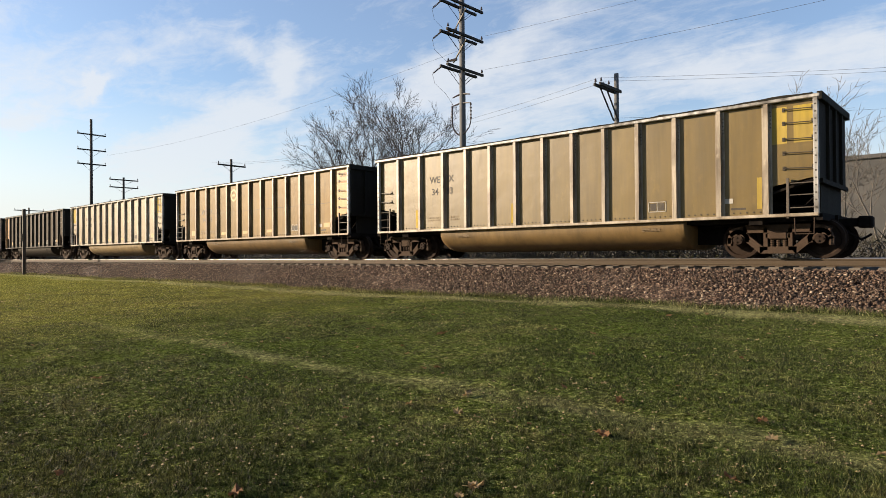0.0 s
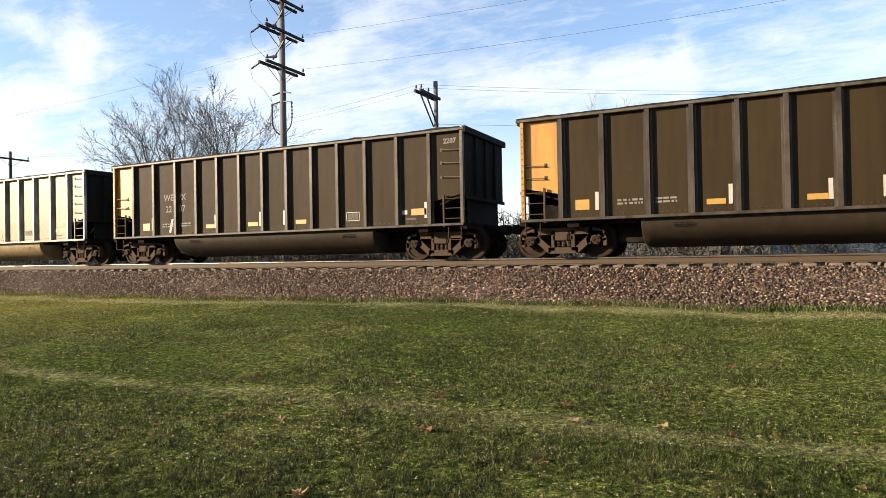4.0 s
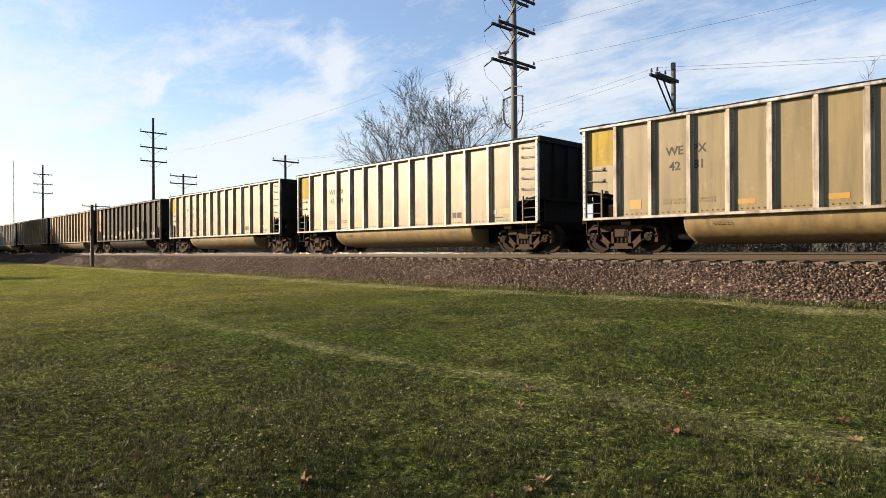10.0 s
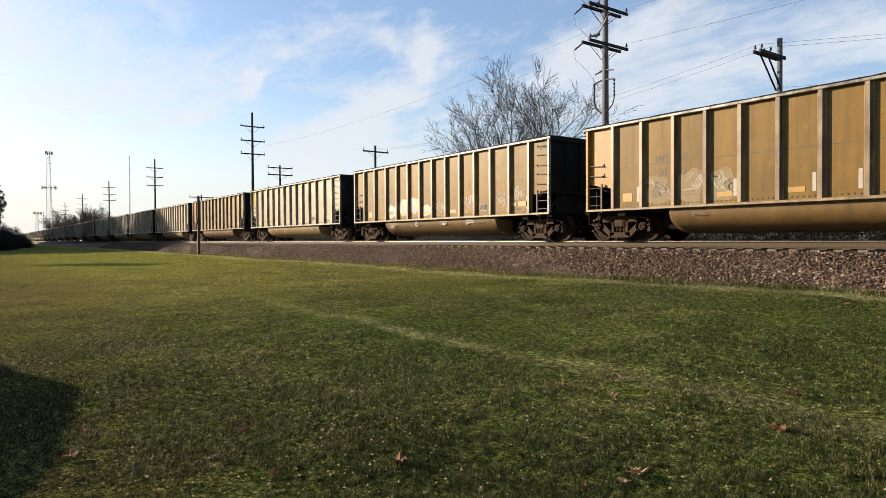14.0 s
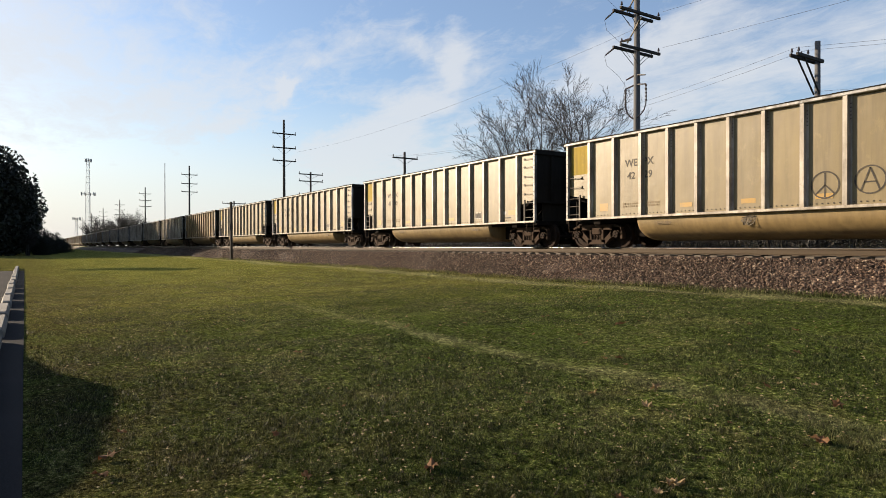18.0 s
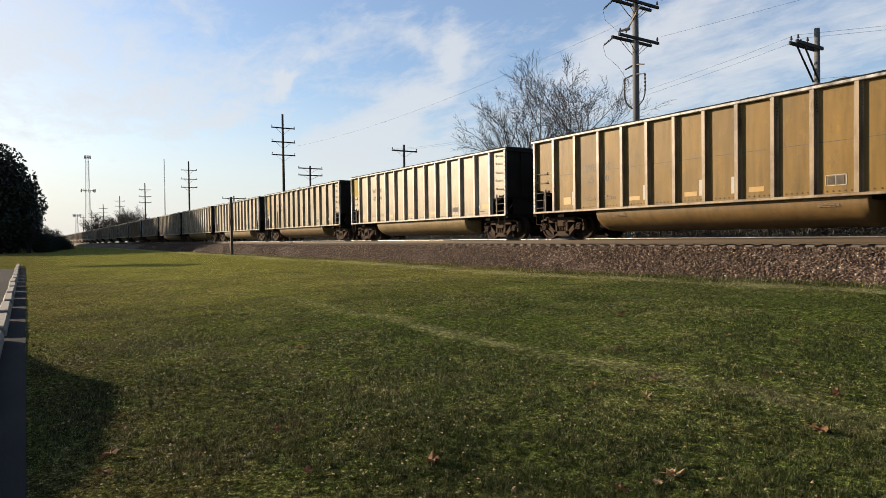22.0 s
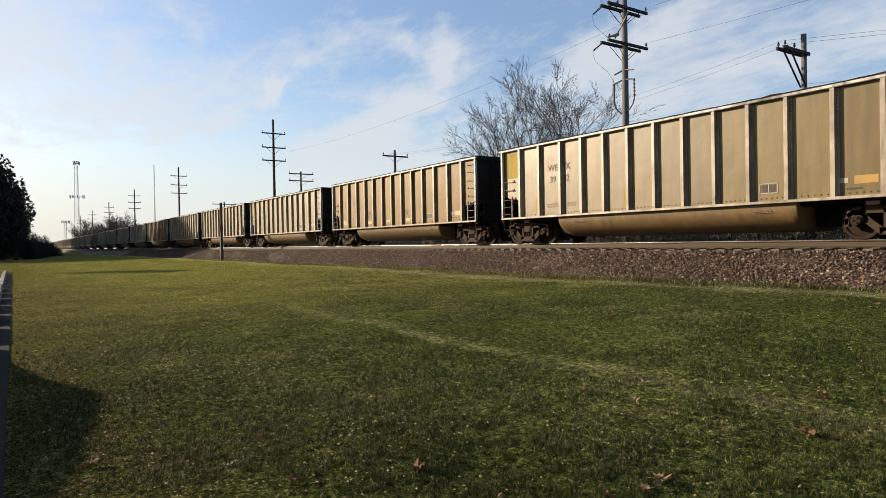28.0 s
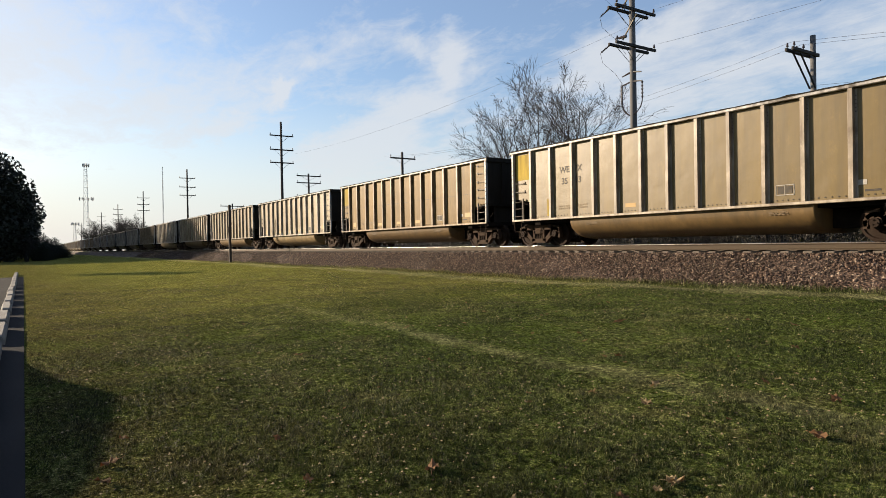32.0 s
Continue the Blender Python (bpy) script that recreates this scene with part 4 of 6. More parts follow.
def bars_mesh(w, rows, h):
    """Rows of small stencilled writing, too small to read."""
    def make():
        rng = random.Random(int(w * 100) + rows)
        bm = bmesh.new()
        for r in range(rows):
            x = -w / 2
            while x < w / 2:
                l = rng.uniform(0.04, 0.16)
                add_box(bm, x, min(x + l, w / 2), -0.004, 0, -r * h * 1.7, -r * h * 1.7 + h)
                x += l + rng.uniform(0.02, 0.05)
        return from_bm("small_print", bm)
    return shared(("bars", w, rows, h), make)


def scribble_mesh(seed, w, h, r=0.012):
    """A sprayed tag: crossing strokes and loops, drawn as flat ribbons."""
    def make():
        rng = random.Random(seed)
        bm = bmesh.new()
        for s in range(5 if w > 0.5 else 3):
            cx, cz = rng.uniform(-0.36, 0.36) * w, rng.uniform(-0.12, 0.12) * h
            ax, az = rng.uniform(0.10, 0.26) * w, rng.uniform(0.22, 0.42) * h
            p0, turns, skew = rng.uniform(0, math.tau), rng.uniform(0.45, 1.5), rng.uniform(-0.5, 0.5)
            f = rng.choice((1, 1, 2, 3))
            pts = []
            for k in range(15):
                u = k / 14
                a = p0 + u * math.tau * turns
                z = az * math.sin(a * f * 0.5 + p0)
                pts.append((cx + ax * math.cos(a) + skew * z + (u - 0.5) * ax, cz + z))
            wide = r * rng.uniform(0.7, 1.5)
            for (x0, z0), (x1, z1) in zip(pts, pts[1:]):
                d = math.hypot(x1 - x0, z1 - z0) or 1.0
                nx, nz = -(z1 - z0) / d * wide, (x1 - x0) / d * wide
                ex, ez = (x1 - x0) / d * wide * 0.5, (z1 - z0) / d * wide * 0.5
                y = -0.001 - 0.0004 * s
                bm.faces.new([bm.verts.new(v) for v in ((x0 - nx - ex, y, z0 - nz - ez), (x1 - nx + ex, y, z1 - nz + ez), (x1 + nx + ex, y, z1 + nz + ez), (x0 + nx - ex, y, z0 + nz - ez))])
        return from_bm("graffiti", bm)
    return shared(("scribble", seed, w, h, r), make)


def blot_mesh(seed, w, h):
    """A filled patch of sprayed paint with a lobed outline."""
    def make():
        rng = random.Random(seed)
        bm = bmesh.new()
        n = 22
        p1, p2 = rng.uniform(0, 6), rng.uniform(0, 6)
        front = []
        for k in range(n):
            a = k * math.tau / n
            q = 1 + 0.13 * math.sin(3 * a + p1) + 0.10 * math.sin(5 * a + p2)
            front.append(bm.verts.new((0.5 * w * q * math.cos(a) * (1 + 0.15 * abs(math.sin(a))), -0.0012, 0.5 * h * q * math.sin(a))))
        bm.faces.new(front)
        return from_bm("graffiti", bm)
    return shared(("blot", seed, w, h), make)


def ring_mesh(radius, width, bars):
    """A painted ring with straight strokes in it."""
    def make():
        bm = bmesh.new()
        n = 28
        for k in range(n):
            a, b = k * math.tau / n, (k + 1) * math.tau / n
            vs = [bm.verts.new((r * math.cos(t), -0.006, r * math.sin(t))) for r, t in ((radius, a), (radius, b), (radius - width, b), (radius - width, a))]
            bm.faces.new(vs)
        for (xa, za), (xb, zb) in bars:
            d = Vector((xb - xa, 0, zb - za)).normalized()
            nn = Vector((-d.z, 0, d.x)) * width / 2
            bm.faces.new([bm.verts.new(Vector((x, -0.006, z)) + s * nn) for x, z, s in ((xa, za, 1), (xb, zb, 1), (xb, zb, -1), (xa, za, -1))])
        return from_bm("painted_ring", bm)
    return shared(("ring", radius, width, tuple(bars)), make)


def truck(parent, x, detail):
    t = new("truck")
    t.parent = parent
    t.matrix_local = pose(x, 0, 0)
    t.empty_display_size = 0.2
    for s in ((-1, 1) if detail else (-1,)):
        piece("side_frame", side_frame_mesh(), M["truck"], t, pose(0, s * 1.02, 0))
        if detail:
            for dx in (-0.14, 0.0, 0.14):
                piece("spring", spring_mesh(), M["truck"], t, pose(dx, s * 1.02, 0))
    sets = [(piece("wheelset", wheelset_mesh(), M["wheel"], t, pose(dx, 0, 0.457)), dx) for dx in (-0.89, 0.89)]
    piece("bolster", bolster_mesh(), M["truck"], t)
    return sets


WORDS = {"tan": "tan", "beige": "greyish beige", "cream": "pale cream", "ochre": "ochre brown", "dark": "dark brown"}


def lip_mesh():
    """The uneven dark upper lip of the side, crusted with coal dust."""
    def make():
        rng = random.Random(17)
        bm = bmesh.new()
        xs = [-HALF - 0.10 + 0.29 * k for k in range(51)]
        rows = []
        for x in xs:
            h = rng.uniform(0.004, 0.022) + (0.018 if rng.random() < 0.15 else 0.0)
            rows.append([bm.verts.new(p) for p in ((x, -SIDE - 0.012, TOP - 0.017), (x, -SIDE - 0.006, TOP + h), (x, -SHEET + 0.05, TOP + h * 0.7), (x, -SHEET + 0.05, TOP - 0.017))])
        for p, q in zip(rows, rows[1:]):
            for k in range(4):
                bm.faces.new((p[k], p[(k + 1) % 4], q[(k + 1) % 4], q[k]))
        bm.faces.new(rows[0]), bm.faces.new(rows[-1][::-1])
        bmesh.ops.recalc_face_normals(bm, faces=bm.faces)
        return from_bm("coal_dust_lip", bm)
    return shared("lip", make)


def coal_car(paint, number, left="", right="", extra=(), detail=True):
    """One coal car, its origin on the rail under its middle; its near side faces -y."""
    body = M[paint]
    dark = paint == "dark"
    text = WORDS[paint] + " weathered steel coal car"
    if left:
        text += " with a faded " + left + " end panel"
    car = thing("coal_car", text, "rail car", None, "cars of the coal train")
    chord = M["chord_dark"] if dark else M["chord"]
    edges = [-HALF + 0.03] + RIBS + [HALF - 0.03]
    for k in range(14):
        a, b = edges[k], edges[k + 1]
        w = b - a
        if k == 0:
            me, z = panel_mesh(w, 1.86, 1.66, 0.0, "panel_left"), 0
        elif k == 13:
            me, z = panel_mesh(w, 1.66, 1.86, 0.0, "panel_right"), 0
        else:
            me, z = panel_mesh(w, 1.03, 1.03, 0.0, ("panel", round(w, 2))), 0
        mt = body
        if k == 0 and left == "orange":
            mt = M["orange"]
        if k == 13 and right == "orange":
            mt = M["orange"]
        piece("side_panel", me, mt, car, pose((a + b) / 2, 0, z))
    for x in RIBS:
        piece("rib", rib_mesh(), M["rib_" + paint], car, pose(x, 0, 0))
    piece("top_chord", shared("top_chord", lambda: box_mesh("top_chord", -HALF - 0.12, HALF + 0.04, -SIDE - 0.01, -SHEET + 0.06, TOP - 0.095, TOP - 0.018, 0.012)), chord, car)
    piece("coal_dust_lip", lip_mesh(), M["end"], car, None, "dark coal-dusted upper lip")
    piece("side_sill", shared("side_sill", lambda: box_mesh("side_sill", -HALF, HALF, -SIDE - 0.02, -SHEET + 0.06, 0.955, 1.03, 0.01)), M["rib_" + paint], car)
    piece("far_side", far_side_mesh(), body, car)
    piece("tub", tub_mesh(), M["tub_" + paint], car)
    for s in (-1, 1):
        m = pose(s * HALF, 0, 0) if s > 0 else pose(s * HALF, 0, 0, 0, 0, 180)
        piece("end_wall", end_mesh(), M["end"], car, m, "dark end wall with shade in its colour")
        piece("end_cap", shared("end_cap", lambda: box_mesh("end_cap", -0.02, 0.09, -SIDE, SIDE, TOP - 0.16, TOP + 0.02, 0.01)), M["end"], car, m)
        piece("end_rail", shared("end_rail", lambda: box_mesh("end_rail", 0.0, 0.06, -SHEET, SHEET, 1.70, 1.80)), M["end"], car, m)
        # added dark sheet behind the end bay, in place of its deep shade
        piece("shear_plate", shared("shear_plate", lambda: box_mesh("shear_plate", -0.09, -0.05, -1.15, 1.15, 1.0, 1.72)), M["end"], car, m)
        for y in (-0.75, 0.0, 0.75):
            piece("stiffener", shared("stiffener", lambda: box_mesh("stiffener", 0.0, 0.07, -0.05, 0.05, 1.80, TOP - 0.16)), M["end"], car, m @ pose(0, y, 0))
        piece("slope_sheet", slope_mesh(), M["black"], car, m)
        piece("end_sill", end_platform_mesh(), M["black"], car, m)
        piece("coupler", coupler_mesh(), M["black"], car, m)
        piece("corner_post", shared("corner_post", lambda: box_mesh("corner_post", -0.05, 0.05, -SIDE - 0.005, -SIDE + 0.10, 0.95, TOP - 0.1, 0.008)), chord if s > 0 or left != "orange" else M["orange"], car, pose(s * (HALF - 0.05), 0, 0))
        ladder(car, s, M["ladder"] if not dark else M["truck"])
    if detail:
        tagged(piece("rivets", rivets_mesh(), M["grab"], car), kind="stuff")
        for z in (3.43, 3.12, 2.75, 2.43, 2.08) if not dark else (3.12, 2.75, 2.35):
            piece("grab_iron", grab_mesh(0.6), M["grab"], car, pose(HALF - 0.42, -SHEET, z))
        for z in (2.45, 2.12):
            piece("grab_iron", grab_mesh(0.5), M["grab"], car, pose(-HALF + 0.40, -SHEET, z))
        piece("brake_wheel", brake_wheel_mesh(), M["grab"], car, pose(-HALF - 0.16, 0.2, 2.1))
    piece("coal_load", coal_mesh(1 + (int(number or 7) % 3)), M["coal"], car)
    WHEELSETS.append(truck(car, -6.28, detail) + truck(car, 6.28, detail))
    face = -SHEET - 0.003
    mid = lambda k: (edges[k] + edges[k + 1]) / 2  # noqa: E731
    if detail:
        ink = {"dark": M["dimwhite"], "ochre": M["ghost"]}.get(paint, M["ink"])
        if number:
            for k, word, z in ((2, "WE", 2.72), (3, "PX", 2.72), (2, number[:2], 2.31), (3, number[2:], 2.31)):
                off = 0.12 if k == 2 else -0.27
                piece("lettering", letters(word, 0.32), ink, car, pose(mid(k) + off, face, z - {"ochre": 0.30, "dark": 0.36}.get(paint, 0)))
            if paint in ("ochre", "dark"):
                piece("lettering", letters(number, 0.20), M["dimwhite"] if dark else M["ghost"], car, pose(mid(13) + 0.10, face, 3.36))
        if left == "yellow":
            piece("yellow_patch", plate_mesh(0.80, 0.98), M["yellow"], car, pose(mid(0) - 0.0, -SHEET, 3.05), "faded yellow square")
        if right == "yellow":
            for dx in (-0.26, 0.30):
                piece("yellow_patch", plate_mesh(0.42, 0.85), M["yellow"], car, pose(mid(13) + dx - 0.05, -SHEET, 3.08), "yellow patch behind the grab irons")
        piece("small_print", bars_mesh(0.62, 2, 0.05), M["faint"] if not dark else M["dimwhite"], car, pose(mid(2) + 0.1, face, 1.40))
        piece("small_print", bars_mesh(0.5, 2, 0.05), M["faint"] if not dark else M["dimwhite"], car, pose(mid(3) - 0.1, face, 1.40))
        piece("data_box", frame_box_mesh(0.48, 0.27), M["white"], car, pose(mid(10), face, 1.36))
        for dx in (-0.11, 0.11):
            piece("data_cell", plate_mesh(0.16, 0.19, "cell"), M["ink"], car, pose(mid(10) + dx, face, 1.36))
        seeded = random.Random(int(number or 11))
        spots = (1, 4, 6, 8, 12) if paint != "tan" else (1, 5, 12)
        if any(e[0] == "stripe" for e in extra):
            spots = (1, 5)
        for k in spots:
            if paint == "tan" and seeded.random() < 0.5:
                piece("yellow_stripe", plate_mesh(0.10, 0.62), M["yellow"], car, pose(mid(k) + 0.33, face, 1.42), "upright yellow reflector")
            else:
                piece("yellow_sticker", plate_mesh({1: 0.36, 12: 0.50}.get(k, 0.42), {1: 0.26, 12: 0.19}.get(k, 0.13)), M["label"], car, pose(mid(k) + (0.14 if k == 12 else seeded.uniform(-0.1, 0.1)), face, {1: 1.36, 12: 1.40}.get(k, 1.28)), "amber reflector sticker")
        piece("white_sticker", plate_mesh(0.20, 0.12), M["white"], car, pose(mid(12) - 0.34, face, 1.40))
        piece("defect_card_holder", plate_mesh(0.34, 0.05), M["ink"], car, pose(mid(12) - 0.12, face, 1.20))
        if paint in ("ochre", "dark"):
            for k in (1, 4, 6, 7, 12):
                piece("white_reflector", plate_mesh(0.09, 0.46), M["white"], car, pose(edges[k + 1] - 0.17, face, 1.44))
        belly = M["black"] if dark else M["belly_print"]
        piece("small_print", bars_mesh(0.5, 3, 0.022), belly, car, pose(-3.2, -1.459, 0.80))
        piece("small_print", bars_mesh(0.5, 3, 0.022), belly, car, pose(3.3, -1.459, 0.80))
        if paint == "ochre":
            for k in range(1, 13):
                piece("seam", plate_mesh(round(edges[k + 1] - edges[k] - 0.22, 3), 0.016), M["ghost"], car, pose(mid(k), -SHEET - 0.001, 2.30))
        for kind, k, z, *more in extra:
            if kind == "scribble":
                seed, w, h, mt = more
                piece("graffiti", scribble_mesh(seed, w, h), M[mt], car, pose(mid(k), face, z), "sprayed scrawl")
            elif kind == "blot":
                seed, w, h, mt = more
                piece("graffiti", blot_mesh(seed, w, h), M[mt], car, pose(mid(k), face, z), "filled patch of sprayed paint")
            elif kind == "ring":
                piece("painted_ring", ring_mesh(0.34, 0.035, more[0]), M["ink"], car, pose(mid(k), face, z), "sprayed circle sign")
            elif kind == "emblem":
                piece("emblem", ring_mesh(0.30, 0.10, more[0]), M["label"], car, pose(mid(k), face, z), "round yellow emblem")
            elif kind == "slash":
                piece("white_slash", plate_mesh(0.10, 0.50, "slash"), M["white"], car, pose(mid(k) + 0.24, face, z, 0, 16), "slanting white painted slash")
            elif kind == "stripe":
                piece("yellow_stripe", plate_mesh(0.11, 0.74), M["yellow"], car, pose(mid(k) + 0.36, face, z), "upright yellow reflector")
            elif kind == "word":
                piece("graffiti", letters(more[0], more[1]), M["dimwhite"], car, pose(mid(k) + 0.1, -1.452, z, 13.5), "thin pale sprayed word on the belly")
            elif kind == "belly":
                seed, w, h, mt = more
                piece("graffiti", scribble_mesh(seed, w, h), M[mt], car, pose(mid(k), -1.475, z), "sprayed scrawl on the belly")
    return car


PEACE = [((0, 0.3), (0, -0.3)), ((0, 0), (-0.22, -0.22)), ((0, 0), (0.22, -0.22))]
LETTER_A = [((0, 0.28), (-0.2, -0.25)), ((0, 0.28), (0.2, -0.25)), ((-0.13, -0.05), (0.13, -0.05))]
TRAIN_CARS = [
    ("tan", "3483", "", "yellow", [("stripe", 12, 1.55)]), ("ochre", "2413", "", "orange", [("emblem", 5, 3.1, [((-0.15, 0), (0.15, 0))])]), ("cream", "4460", "yellow", "yellow"),
    ("dark", "", "orange", ""), ("dark", "2207", "orange", "", [("slash", 2, 1.36)]), ("beige", "4183", "yellow", ""),
    ("ochre", "2713", "orange", ""), ("beige", "3802", "yellow", ""), ("tan", "3332", "orange", ""), ("cream", "4281", "yellow", ""),
    ("cream", "4399", "yellow", ""), ("cream", "4345", "yellow", ""),
    ("dark", "2282", "orange", "", [("scribble", 5, 1.5, 1, 0.8, 0.5, "white"), ("scribble", 6, 1.5, 2, 0.8, 0.55, "white"), ("scribble", 7, 1.5, 3, 0.7, 0.4, "white"), ("scribble", 8, 1.6, 4, 0.7, 0.6, "white"), ("scribble", 9, 1.7, 5, 0.8, 0.5, "white"), ("scribble", 1, 1.75, 6, 0.35, 0.3, "white"), ("scribble", 1, 1.45, 8, 0.4, 0.3, "blue")]),
    ("ochre", "2802", "orange", "", [("blot", 2, 1.50, 61, 0.84, 0.88, "spray_haze"), ("blot", 3, 1.56, 62, 0.84, 1.0, "spray_haze"), ("blot", 4, 1.52, 63, 0.84, 0.9, "spray_haze"), ("scribble", 2, 1.6, 11, 0.85, 0.75, "white"), ("scribble", 3, 1.65, 12, 0.85, 0.8, "white"), ("scribble", 4, 1.6, 13, 0.8, 0.7, "white"), ("scribble", 2, 1.55, 14, 0.85, 0.6, "ghost"), ("scribble", 4, 1.5, 15, 0.8, 0.5, "ghost")]),
    ("ochre", "2722", "", "", [("blot", 3, 1.45, 1, 0.80, 0.62, "white"), ("blot", 4, 1.62, 2, 0.85, 0.80, "white"), ("blot", 5, 1.66, 3, 0.85, 0.72, "white"), ("blot", 6, 1.40, 4, 0.75, 0.50, "white"), ("scribble", 7, 1.5, 28, 0.8, 0.6, "white"), ("belly", 3, 0.78, 29, 1.0, 0.3, "white"), ("belly", 5, 0.80, 30, 1.0, 0.3, "white"), ("scribble", 4, 1.6, 21, 0.8, 0.6, "white"), ("scribble", 5, 1.6, 22, 0.8, 0.7, "white"), ("scribble", 9, 1.6, 23, 0.8, 0.7, "white"), ("scribble", 11, 1.6, 24, 0.8, 0.6, "white"), ("scribble", 12, 1.8, 25, 0.7, 0.7, "white"), ("belly", 7, 0.80, 26, 1.1, 0.22, "white"), ("belly", 9, 0.80, 27, 0.7, 0.25, "white")]),
    ("cream", "", "yellow", ""),
    ("ochre", "2555", "orange", "", [("scribble", 0, 2.7, 31, 0.7, 0.5, "white"), ("scribble", 4, 2.1, 32, 0.8, 0.5, "ink"), ("scribble", 5, 2.1, 33, 0.8, 0.5, "ink"), ("scribble", 9, 2.0, 34, 0.8, 0.4, "white"), ("scribble", 10, 1.9, 35, 0.8, 0.5, "white"), ("scribble", 11, 1.9, 36, 0.8, 0.5, "white"), ("word", 4, 0.79, "P  Y  R  A  X", 0.38)]),
    ("cream", "4229", "yellow", "", [("ring", 8, 1.55, PEACE), ("ring", 9, 1.6, LETTER_A), ("belly", 6, 0.78, 41, 0.6, 0.3, "ghost"), ("scribble", 13, 2.7, 42, 0.3, 0.9, "ink")]),
    ("cream", "4190", "yellow", ""), ("cream", "4114", "yellow", ""), ("cream", "4175", "yellow", ""), ("ochre", "2500", "", ""),
    ("cream", "4334", "yellow", ""), ("tan", "3609", "yellow", ""), ("cream", "4429", "yellow", ""), ("cream", "", "yellow", ""),
    ("beige", "4265", "yellow", ""), ("tan", "3952", "yellow", ""),
    ("ochre", "2571", "", "", [("scribble", 4, 1.7, 51, 0.6, 0.4, "ghost"), ("scribble", 8, 1.6, 52, 0.7, 0.5, "ghost")]),
    ("tan", "3400", "yellow", ""), ("tan", "3404", "yellow", ""), ("tan", "3593", "yellow", ""),
]
CARS = []
WHEELSETS = []


def build_train():
    rng = random.Random(9)
    for k in range(58):
        if k < len(TRAIN_CARS):
            CARS.append(coal_car(*TRAIN_CARS[k]))
        else:
            CARS.append(coal_car(rng.choice(["cream", "tan", "cream", "ochre", "beige", "tan"]), "", rng.choice(["yellow", "", "yellow"]), "", (), k < 34))


build_train()


# ---- poles and wires ----
POLE_Y, POLE_STEP = 27.0, 54.5


def insulator(bm, p):
    x, y, z = p
    add_tube(bm, (x, y, z), (x, y, z + 0.08), 0.02, None, 6)
    add_tube(bm, (x, y, z + 0.08), (x, y, z + 0.17), 0.065, 0.05, 8)
    add_tube(bm, (x, y, z + 0.17), (x, y, z + 0.26), 0.05, 0.025, 8)


def crossarm(parent, x, z, y0, y1, braces=True, ends=True, material=None, drop=0.75):
    """A timber arm along y on the face of a pole, with braces and insulators."""
    a = part("crossarm", (lambda bm: (add_box(bm, x - 0.06, x + 0.06, y0, y1, z - 0.07, z + 0.07, 0.01), bm)[1])(bmesh.new()), material or M["arm"], parent)
    if braces:
        bm = bmesh.new()
        for s in (y0, y1):
            add_tube(bm, (x, s * 0.62, z - 0.05), (x * 0.6, s * 0.06, z - drop), 0.017, None, 5)
        part("brace", bm, M["arm"], a)
    if ends:
        for y in (y0 + 0.08, y1 - 0.08):
            bm = bmesh.new()
            insulator(bm, (x, y, z + 0.07))
            part("insulator", bm, M["insulator"], a)
    return a


def line_pole(x, lean=0.0):
    """A tall pole with three crossarms."""
    p = thing("utility_pole", "tall timber utility pole with three crossarms beyond the track", "utility pole", pose(x, POLE_Y, 0, 0, lean, 0), "pole line beyond the track")
    bm = bmesh.new()
    add_tube(bm, (0, 0, -0.3), (0, 0, 17.0), 0.20, 0.13, 14)
    part("pole", bm, M["poledark"], p, "", True)
    for z in (15.25, 13.5, 11.9):
        crossarm(p, 0.16, z, -1.5, 1.5)
    return p


